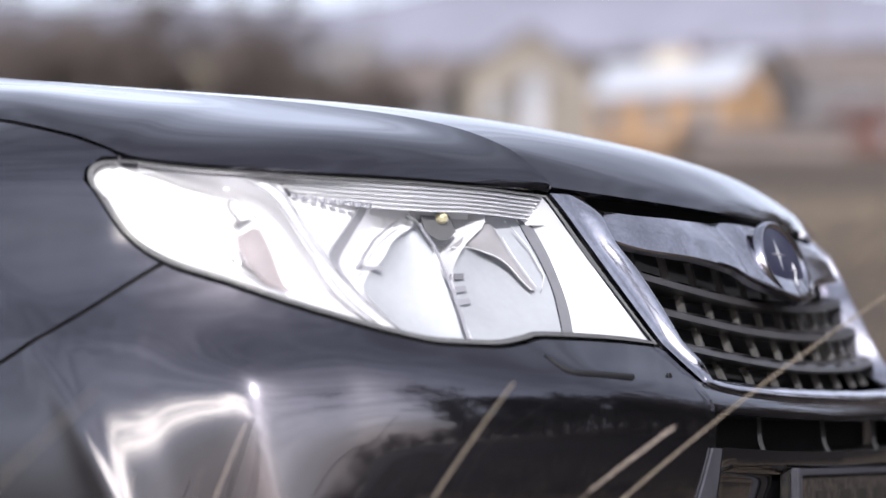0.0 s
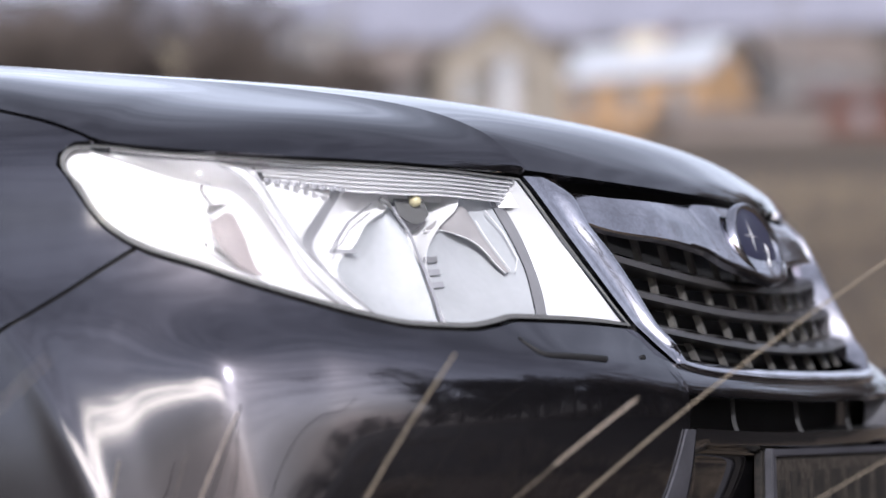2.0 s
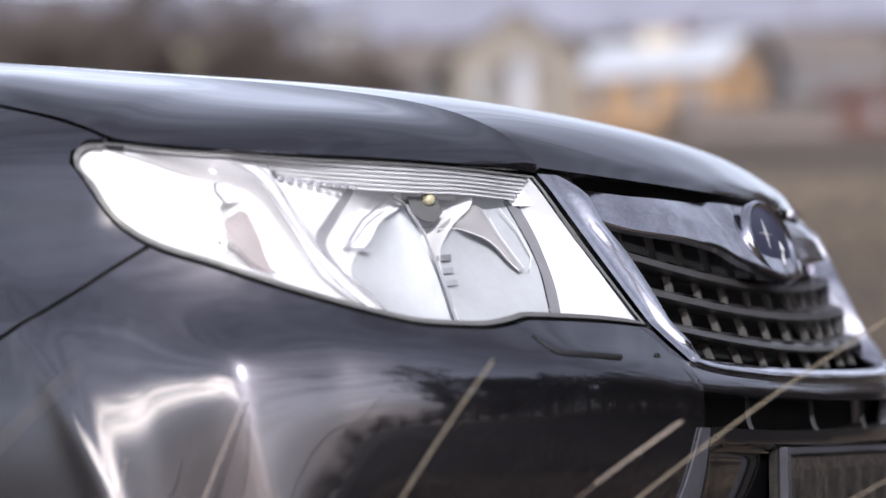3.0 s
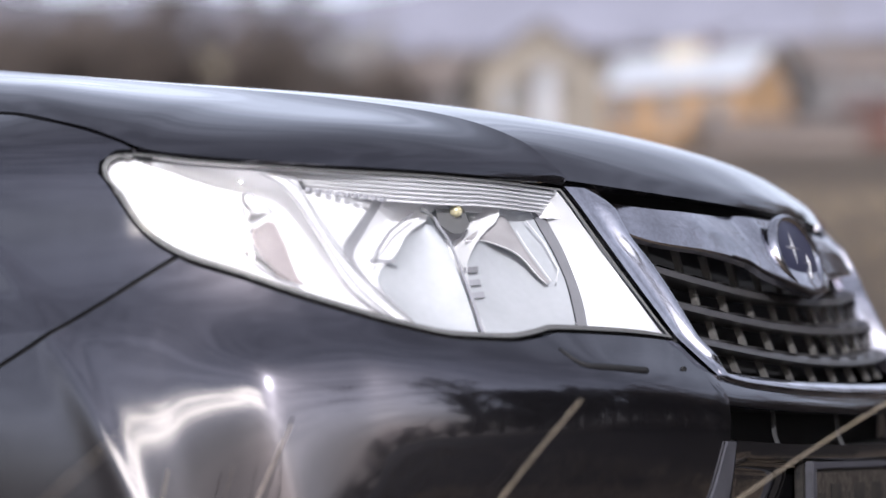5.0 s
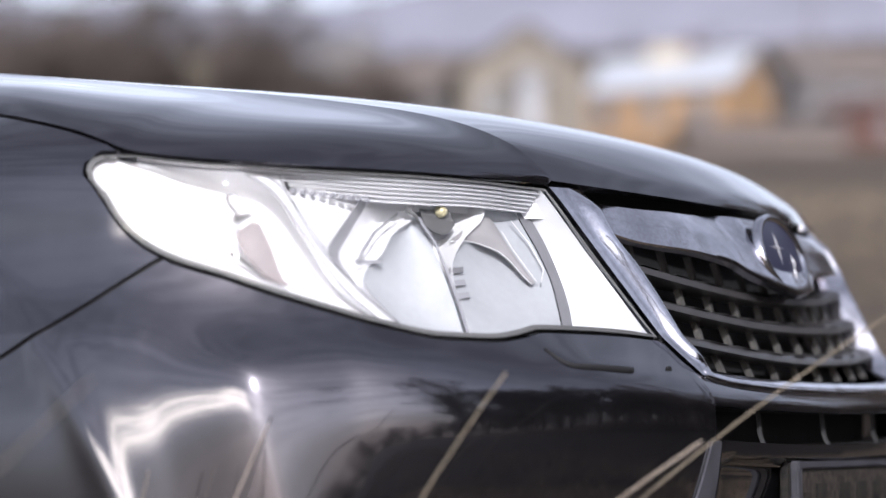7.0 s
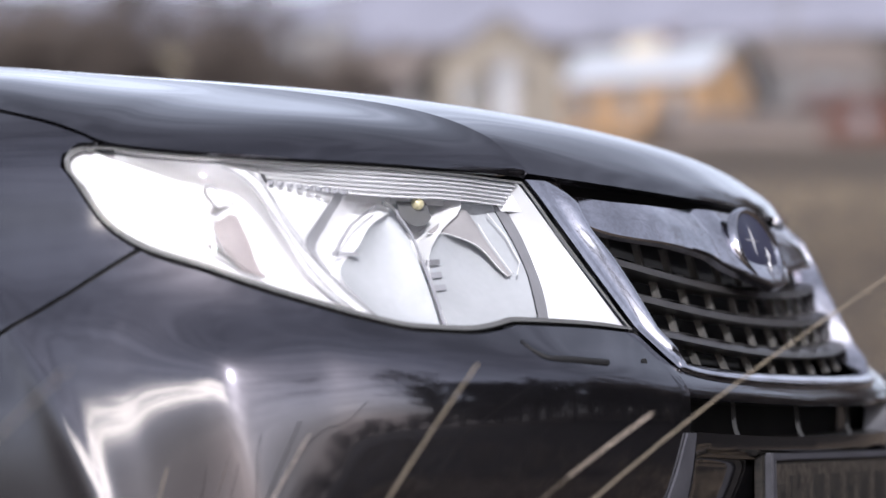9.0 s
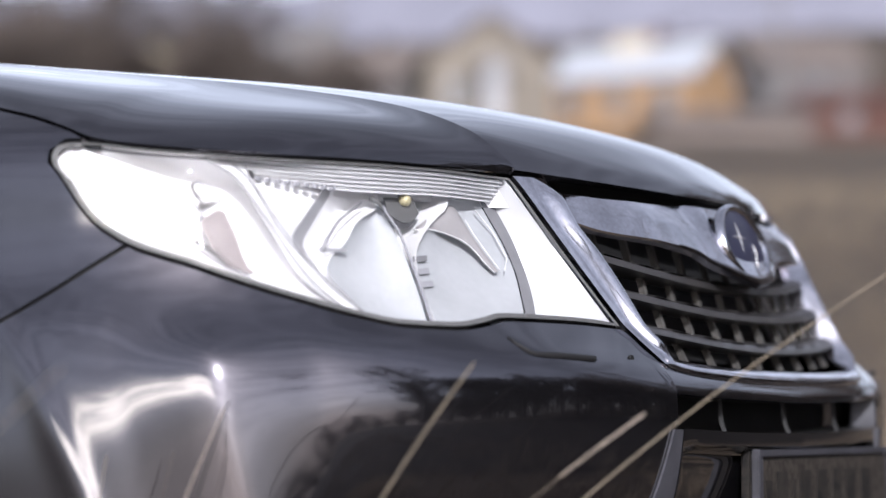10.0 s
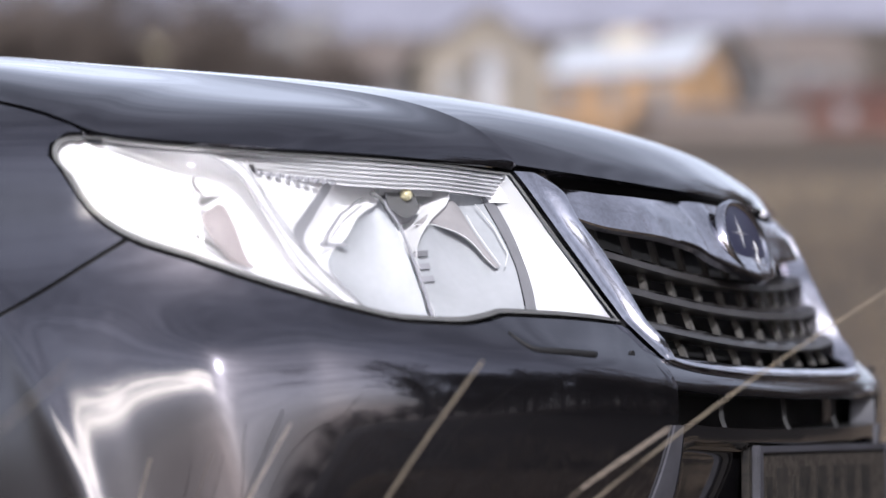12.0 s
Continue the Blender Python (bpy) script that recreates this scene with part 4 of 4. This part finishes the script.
# ---- far houses, huts and poles ----
def house(name, label, lat, dist, w, d, eaves, ridge, wall, roof_mat, turn=0.0, along=True, windows=(), chimney=None, sink=0.0, category="house"):
    """A house with its walls, roof sheets, windows and chimney; windows: (place along the front, sill, width, height)."""
    h = thing(name, label, category, pose(*far(lat, dist), height(lat, dist) - sink, 0, 0, 28.5 + turn))
    W, D = w / 2, d / 2
    bm = bmesh.new()
    if along:
        sect = [(-D, -1.0), (D, -1.0), (D, eaves), (0, ridge), (-D, eaves)]
        ends = [[bm.verts.new((x, y, z)) for y, z in sect] for x in (-W, W)]
    else:
        sect = [(-W, -1.0), (W, -1.0), (W, eaves), (0, ridge), (-W, eaves)]
        ends = [[bm.verts.new((x, y, z)) for x, z in sect] for y in (-D, D)]
    for e in ends:
        bm.faces.new(e)
    for k in (0, 1, 4):
        bm.faces.new((ends[0][k], ends[0][(k + 1) % 5], ends[1][(k + 1) % 5], ends[1][k]))
    bmesh.ops.recalc_face_normals(bm, faces=bm.faces)
    part("wall", bm, wall, h)
    for s in (-1, 1):
        over, t = 0.45, 0.12
        bm = bmesh.new()
        L, H = (W, D) if along else (D, W)
        slope = (ridge - eaves) / H
        a = [(s * 0.0, ridge + 0.02), (s * (H + over), eaves - over * slope + 0.02), (s * (H + over), eaves - over * slope + 0.02 + t), (0.0, ridge + 0.02 + t)]
        es = [[bm.verts.new((q, y, z) if along else (y, q, z)) for y, z in a] for q in (-L - over, L + over)]
        for e in es:
            bm.faces.new(e)
        for k in range(4):
            bm.faces.new((es[0][k], es[0][(k + 1) % 4], es[1][(k + 1) % 4], es[1][k]))
        bmesh.ops.recalc_face_normals(bm, faces=bm.faces)
        part("roof", bm, roof_mat, h)
    for x, z, ww, hh in windows:
        f = part("window", box(bmesh.new(), x - ww / 2, x + ww / 2, -D - 0.06, -D + 0.02, z, z + hh, 0.01), WHITE, h, "white framed window")
        for q in (-1, 1):
            part("pane", box(bmesh.new(), x + q * ww * 0.22 - ww * 0.17, x + q * ww * 0.22 + ww * 0.17, -D - 0.075, -D - 0.055, z + hh * 0.1, z + hh * 0.9), PANE, f)
    if chimney:
        part("chimney", box(bmesh.new(), chimney - 0.3, chimney + 0.3, -0.3, 0.3, ridge - 0.5, ridge + 1.0, 0.02), RUST, h)
    return h


brick_house = house("house", "orange brick house with a pale tin roof", 13.2, 138, 8.6, 7, 3.0, 5.1, BRICK, TIN, -28, True, ((-2.8, 0.9, 1.1, 1.4), (0, 0.9, 1.1, 1.4), (2.8, 0.9, 1.1, 1.4)), 1.0, 0.2)
part("dormer", box(bmesh.new(), -1.5, 0.7, -0.9, 0.9, 4.3, 5.6, 0.15), CREAM, brick_house, "beige dormer")
house("house", "beige stone house with a brown gable roof", 3.9, 132, 6.6, 8, 3.6, 5.8, STONE, SLATE, 8, False, ((-1.8, 1.0, 1.0, 1.4),), None, 0.0)
house("porch", "tall white enclosed porch beside a stone house", 4.5, 127, 1.0, 1.6, 2.7, 3.0, WHITE, WHITE, 8, False, (), None, -0.9, "porch")
house("hut", "small cream plastered hut with a grey roof", -21.4, 225, 3.0, 3.2, 3.3, 4.4, CREAM, SLATE, -10, False, (), None, -0.2, "hut")
house("apartment_block", "pale grey panel block far up the hill", -9.4, 240, 5.5, 9, 4.4, 4.8, GREYWALL, GREYWALL, 5, True, tuple((-2 + 1.4 * i, 0.8 + 2.0 * j, 0.8, 1.0) for i in range(4) for j in range(2)), None, -0.5, "apartment block")
house("shed", "low red brick shed beside the field", 24.5, 128, 8.0, 4, 1.7, 2.5, RUST, RUST, -8, True, ((-1.6, 0.5, 0.7, 0.8),), None, 0.1, "shed")
house("shed", "low brown board shed beside the field", 15.6, 121, 7.6, 3, 1.0, 1.5, SLATE, SLATE, 4, True, (), None, 0.25, "shed")
house("house", "grey house with a brown sheet roof", 23.5, 150, 6.5, 7, 3.0, 5.0, GREYWALL, SLATE, 12, True, ((0, 0.9, 1.1, 1.3),), None, -0.3)
house("house", "grey house with a brown sheet roof", -2.2, 152, 6.0, 7, 2.8, 4.8, GREYWALL, SLATE, -8, True, ((0, 0.9, 1.1, 1.3),), None, 0.0)


def pole(lat, dist, h):
    p = thing("utility_pole", "pale concrete utility pole", "pole", pose(*far(lat, dist), height(lat, dist)), "utility poles")
    part("shaft", tube(bmesh.new(), [(0, 0, -0.5), (0, 0, h)], [0.17, 0.11], 8), CONCRETE, p)
    part("crossarm", tube(bmesh.new(), [(-0.9, 0, h - 0.5), (0.9, 0, h - 0.5)], 0.06, 6), CONCRETE, p)


for a in ((-7.7, 140, 10.5), (-4.1, 142, 10.5), (21.8, 145, 8.5), (31, 150, 8.5), (-20, 142, 9.5)):
    pole(*a)


# ---- bare trees and scrub ----
def bare_tree(seed, tall, spread, twigs):
    rnd = random.Random(seed)
    wood, fine = bmesh.new(), bmesh.new()

    def grow(p, d, length, r, depth):
        mid = p + d * length * 0.5 + Vector((rnd.uniform(-1, 1), rnd.uniform(-1, 1), 0)) * length * 0.06
        end = p + d * length
        tube(wood if depth < 3 else fine, [p, mid, end], [r, r * 0.8, r * 0.6], 5 if depth < 2 else 3, False)
        if depth >= 4:
            for _ in range(twigs):
                q = p.lerp(end, rnd.random())
                e = q + (d + Vector((rnd.gauss(0, 0.7), rnd.gauss(0, 0.7), rnd.gauss(0.2, 0.5)))).normalized() * length * rnd.uniform(0.5, 1.1)
                tube(fine, [q, e], [0.022, 0.010], 3, False)
            return
        for k in range(3 if depth else 5):
            t = rnd.uniform(0.35, 1.0)
            nd = (d + Vector((rnd.gauss(0, spread), rnd.gauss(0, spread), rnd.gauss(0.1, 0.25)))).normalized()
            grow(p.lerp(end, t), nd, length * rnd.uniform(0.55, 0.78), r * 0.55, depth + 1)
    grow(Vector((0, 0, -0.2)), Vector((0, 0, 1)), tall * 0.42, tall * 0.022, 0)
    return wood, fine


kinds = []
for seed, tall, spread in ((3, 6.0, 0.75), (8, 5.0, 0.95), (15, 7.5, 0.6)):
    wood, fine = bare_tree(seed, tall, spread, 5)
    t = thing("bare_tree", "leafless brown tree with dense twigs", "tree", None, "bare trees on the slope")
    part("trunk", wood, BARK, t)
    part("crown", fine, TWIG, t)
    kinds.append(t)
rnd = random.Random(5)
spots = []
for lat0, lat1, n, d0, d1, sc in ((-24, -13.8, 34, 112, 135, 1.22), (-10.6, -8.2, 10, 112, 128, 1.2), (-9, -2, 9, 120, 150, 0.62), (-5.2, -2.2, 9, 112, 125, 0.7), (6.5, 8.5, 3, 140, 150, 0.7),
                                  (19.5, 30, 14, 140, 165, 0.55), (-30, -22, 12, 115, 150, 1.2), (-60, 60, 60, 230, 380, 0.42), (15, 30, 8, 165, 190, 0.9)):
    for _ in range(n):
        spots.append((rnd.uniform(lat0, lat1), rnd.uniform(d0, d1), sc * rnd.uniform(0.75, 1.2)))
for i, (a, d, sc) in enumerate(spots):
    m = pose(*far(a, d), height(a, d), 0, 0, rnd.uniform(0, 360))
    if i < 3:
        kinds[i].matrix_world = m @ Matrix.Scale(sc, 4)
    else:
        c = copy_thing(kinds[i % 3], m)
        c.scale = (sc, sc, sc)
# taller trees near the car's far side, seen in the bonnet's nose and the chrome
for i in range(16):
    x, y = rnd.uniform(6, 15), rnd.uniform(8, 24)
    c = copy_thing(kinds[i % 3], pose(x, y, ground_at(x, y), 0, 0, rnd.uniform(0, 360)))
    q = rnd.uniform(1.1, 1.5)
    c.scale = (q, q, q)
# tree belt ahead of the car, seen in its polished nose
for i in range(150):
    x, y = rnd.uniform(12, 55), rnd.uniform(-9.5, 40)
    c = copy_thing(kinds[i % 3], pose(x, y, ground_at(x, y), 0, 0, rnd.uniform(0, 360)))
    q = 1.5 if i < 105 else 0.6
    c.scale = (q, q, q)

# taller trees off the car's far front corner, mirrored as fine streaks in the bonnet's nose and the chrome
for i in range(24):
    q, d = radians(rnd.uniform(45, 92)), rnd.uniform(22, 36)
    x, y = d * math.cos(q), d * math.sin(q)
    c = copy_thing(kinds[i % 3], pose(x, y, ground_at(x, y), 0, 0, rnd.uniform(0, 360)))
    q = rnd.uniform(1.3, 1.7)
    c.scale = (q, q, q)
# thin unseen trees added off the car's corner to break up the bumper's reflection
for i in range(22):
    q, d = radians(rnd.uniform(-46, -14)), rnd.uniform(48, 85)
    x, y = d * math.cos(q), d * math.sin(q)
    c = copy_thing(kinds[i % 3], pose(x, y, ground_at(x, y), 0, 0, rnd.uniform(0, 360)))
    q = rnd.uniform(0.9, 1.4)
    c.scale = (q, q, q)

# ---- dry grass on the field ----
def tufts(name, label, spots_, seed, blades, tall, mat=DRYGRASS):
    r = random.Random(seed)
    verts, faces = [], []
    for x, y in spots_:
        z = ground_at(x, y)
        for _ in range(blades):
            q, l = r.uniform(0, 6.283), tall * r.uniform(0.4, 1.2)
            bx, by = x + r.gauss(0, 0.06), y + r.gauss(0, 0.06)
            w = 0.0035
            dx, dy = math.cos(q), math.sin(q)
            lean = r.uniform(0.1, 0.7)
            n = len(verts)
            for k, (h, ln) in enumerate(((0, 0), (0.55, 0.25), (1.0, 1.0))):
                ww = w * (1 - 0.9 * k / 2)
                cx, cy, cz = bx + dx * lean * l * ln, by + dy * lean * l * ln, z - 0.01 + l * h * (1 - 0.25 * lean * ln)
                verts.append((cx - dy * ww, cy + dx * ww, cz))
                verts.append((cx + dy * ww, cy - dx * ww, cz))
            faces += [(n, n + 1, n + 3, n + 2), (n + 2, n + 3, n + 5, n + 4)]
    me = bpy.data.meshes.new(name)
    me.from_pydata(verts, [], faces)
    me.materials.append(mat)
    return tagged(new(name, me), label, "grass", kind="stuff")


r2 = random.Random(11)
sp1 = []
while len(sp1) < 2600:
    d = r2.uniform(-2.5, 13)
    x, y = far(r2.uniform(-3.0, 3.5), d)
    if -4.5 < x < 0.12 and abs(y) < 0.95:
        continue
    if math.hypot(x - 1.13, y + 2.96) < 0.6:
        continue
    sp1.append((x, y))
tufts("dry_grass", "short dry yellow-brown grass on the field", sp1, 2, 9, 0.16)
# unseen pale grass, added so the bumper's flank mirrors brighter ground
sp3 = []
while len(sp3) < 6500:
    x, y = r2.uniform(-9.5, 1.8), -1.3 - 11.0 * r2.random() ** 1.4
    if math.hypot(x - 1.13, y + 2.96) > 0.7:
        sp3.append((x, y))
tufts("added_pale_grass", "unseen pale grass added for the bumper to mirror", sp3, 7, 9, 0.17, PALEGRASS)
sp2 = [far(r2.uniform(-14, 14), r2.uniform(9, 60)) for _ in range(4500)]
tufts("dry_grass", "dry yellow-brown grass higher on the slope", sp2, 4, 7, 0.30)


# ---- dry stalks that sway before the car ----
def stalk(name, label, x, y, slope, curl, tall, r0, r1, mat, seeds=0.0, low=0.0):
    """A stalk that leans and bends to the side; seeds: length of its seed head."""
    st = thing(name, label, "grass", pose(x, y, 0, 0, 0, 28.5), "swaying dry stalks")
    pts = [(slope * z + curl * z * z, 0.004 * math.sin(z * 30), z) for z in (low + (tall - low) * k / 22 for k in range(23))]
    smooth_shade(part("stem", tube(bmesh.new(), pts, [r0 + (r1 - r0) * k / 22 for k in range(23)], 7), mat, st))
    if seeds:
        rs = random.Random(4)
        bm = bmesh.new()
        for k in range(46):
            z = tall - seeds * k / 46
            p = Vector((slope * z + curl * z * z, 0, z))
            d = Vector((slope + 2 * curl * z, 0, 1)).normalized()
            q = k * 2.4
            o = (Vector((0, 1, 0)) * math.cos(q) + d.cross(Vector((0, 1, 0))) * math.sin(q)) * 0.0008
            e = p + o * 1.5 + d * rs.uniform(0.006, 0.010)
            tube(bm, [p + o * 0.5, p.lerp(e, 0.5) + o * 0.6, e], [0.0003, 0.0006, 0.0002], 5)
        part("seed_head", bm, SEED, st, "pale bristly seed head")
    return st


stalk_a = stalk("dry_stalk", "straight pale straw stalk before the bumper", -0.1736, -0.9937, 0.128, 0.638, 0.6456, 0.0015, 0.0010, STRAW)
stalk_b = stalk("dry_stalk", "long bent straw stalk before the grille", -0.253, -0.923, 0.30, 0.762, 0.80, 0.0017, 0.0010, STRAW)
stalk_c = stalk("seed_stalk", "bent straw stalk with a seed head", -0.279, -0.9944, 0.236, 0.829, 0.6488, 0.0008, 0.0004, STRAW, 0.062)
stalk_d = stalk("dry_grass_stalk", "pale dry blade beside the wheel arch", -0.3197, -0.9930, 0.077, 0.328, 0.634, 0.0024, 0.0005, SEED)
# dark stalk added for the pale blade's mirror image in the bumper
stalk_mirrored = stalk("dark_stalk", "dark stalk in place of the pale blade's reflection", -0.310, -0.980, 0.10, 0.17, 0.650, 0.0030, 0.0008, BLACK)
stalk_f = stalk("dry_grass_stalk", "thin dry blade beside the wheel arch", -0.360, -0.985, 0.06, 0.10, 0.595, 0.0016, 0.0005, STRAW)
stalk_g = stalk("dry_stalk", "thin straw stalk close to the lens", -0.385, -1.645, 0.25, 0.62, 0.668, 0.0007, 0.0005, STRAW)
stalk_h = stalk("dark_stalk", "short dark blade beside the wheel arch", -0.340, -0.955, 0.08, 0.14, 0.600, 0.0016, 0.0004, BARK)
stalk_i = stalk("dry_stalk", "thin straw stalk before the number plate", -0.190, -0.889, 0.30, 1.30, 0.72, 0.0011, 0.0007, STRAW)

# lean of each stalk: seconds, degrees
SWAY_A = [
    (0, -6.63), (0.2, -4.95), (0.4, -6.01), (0.5, -5.6), (0.6, -5.54), (0.8, -5.63), (1, -4.85), (1.2, -7.87),
    (1.4, -8.18), (1.5, -8.63), (1.6, -8.94), (1.8, -9.11), (2, -9.13), (2.2, -8.96), (2.4, -8.67), (2.5, -8.03),
    (2.6, -7.08), (2.8, -5.81), (3, -7.26), (3.2, -6.98), (3.4, -7.71), (3.5, -7.37), (3.6, -7.07), (5.4, -1.9),
    (5.5, -2.31), (5.6, -3.99), (5.7, -4.77), (5.8, -4.67), (6, -6.5), (6.2, -8.25), (6.4, -7.87), (6.5, -7.56),
    (6.6, -7.42), (8.4, -7.09), (8.5, -7.39), (8.6, -7.56), (8.8, -8.2), (9, -7.54), (9.2, -7.83), (9.4, -8.02),
    (9.5, -7.83), (9.6, -7.64), (9.8, -7.09), (10, -6.84), (10.2, -7.09), (10.4, -8.06), (10.5, -8.2), (10.6, -8.27),
    (10.8, -7.62), (11, -6), (11.2, -6.65), (11.4, -6.6), (11.5, -6.07), (11.6, -5.42), (11.8, -5.45), (12, -6.27),
]
SWAY_B = [
    (0, -0.19), (0.2, 0.55), (0.4, 1.28), (0.6, 0.3), (0.8, 0.87), (1, 2.13), (1.2, 0.8), (1.4, -0.87),
    (1.6, 0.18), (1.8, -1.73), (2, 0.03), (2.2, -1.11), (2.4, 0.15), (2.6, 0.79), (2.8, 2.9), (3, 2.39),
    (3.2, 1.02), (3.4, 0.44), (3.6, 0.33), (5.4, 5.7), (5.5, 5.6), (5.6, 5.2), (5.8, 4.2), (6, 2.93), (6.2, 0.48),
    (6.4, -0.29), (6.6, 1.22), (8.4, 1.02), (8.6, 1.49), (8.8, 0.86), (9, 0.51), (9.2, 1.04), (9.4, 0.01),
    (9.6, 0.63), (9.8, -0.51), (10, 0.94), (10.2, 0.87), (10.4, 1.63), (10.6, -0.51), (10.8, 0.61), (11, 0.85),
    (11.2, 1.03), (11.4, 0.83), (11.6, 1.64), (11.8, 1.71), (12, 1.78),
]
SWAY_C = [
    (0, 1.23), (0.2, 2.41), (0.4, 3.96), (0.5, 2.9), (0.6, 1.42), (0.8, 2.3), (1, 4.8), (1.2, 3.18),
    (1.4, 0.46), (1.5, 0.89), (1.6, 0.52), (1.8, -2.2), (2, 0.28), (2.2, -1.8), (2.4, 1.32), (2.5, 1.88),
    (2.6, 2.27), (2.8, 6.55), (3, 2.82), (3.2, 0.76), (3.4, -0.32), (3.5, 0.31), (3.6, 1.15), (5.4, 11.26),
    (5.6, 8.47), (5.8, 5.29), (6, 3.63), (6.2, 1.64), (6.4, 0.07), (6.5, 1.54), (6.6, 3.07), (8.4, 3.91),
    (8.6, 3.09), (8.8, 2.64), (9, 1.43), (9.2, 3.08), (9.4, 1.33), (9.5, 1.71), (9.6, 2.3), (9.8, -0.64),
    (10, 1.9), (10.2, 3.22), (10.4, 2.8), (10.5, 0.9), (10.6, -0.67), (10.8, 0.65), (11, 2.35), (11.2, 2.41),
    (11.4, 2.2), (11.5, 2.58), (11.6, 2.77), (11.8, 3.95), (12, 3.83),
]
SWAY_D = [
    (0, -3.33), (0.5, -2.94), (1.5, -2.05), (2, -1.84), (2.5, -1.76), (3, -2.65), (3.2, -0.38), (3.4, 5.39),
    (3.5, 5.66), (3.7, 4.84), (4.5, 0.4), (5.3, -2.02), (5.5, -3.1), (6, -2.88), (6.5, -2.61), (7.4, 0.33),
    (8.3, 3.57), (8.5, 3.4), (8.6, 3.64), (9, 4.24), (9.2, 2.88), (9.5, -0.08), (10, -2.12), (10.1, -2.07),
    (10.5, -2.48), (10.9, 2.78), (11, 3.32), (11.3, 4.51), (11.7, 3.61), (12, 3.69),
]

SWAY_I = [
    (0, 5), (1, 5), (2, 0), (3, 0.8), (3.6, 5), (5.5, 6), (6.5, 5), (8.4, 5), (9, 3.5), (9.5, 1.9), (10, 3), (10.5, 3.3),
    (11, 2.7), (11.5, 1.6), (12, 3.4),
]


def sway(ob, rows):
    x, y, z = ob.matrix_world.translation
    walk(ob, [(t, pose(x, y, z, 0, lean, 28.5)) for t, lean in rows])


def motions():
    bpy.context.view_layer.update()
    sway(stalk_a, SWAY_A)
    sway(stalk_b, SWAY_B)
    sway(stalk_c, SWAY_C)
    sway(stalk_d, SWAY_D)
    sway(stalk_mirrored, [(t, (a + 3.2) * 0.8) for t, a in SWAY_D])
    sway(stalk_f, [(t, (a + 3.2) * 0.7 - 0.5) for t, a in SWAY_D])
    sway(stalk_g, [(t, (a + 6.7) * 0.6) for t, a in SWAY_A])
    sway(stalk_i, SWAY_I)
    sway(stalk_h, [(t, (a + 3.2) * 0.6) for t, a in SWAY_D])


motions()
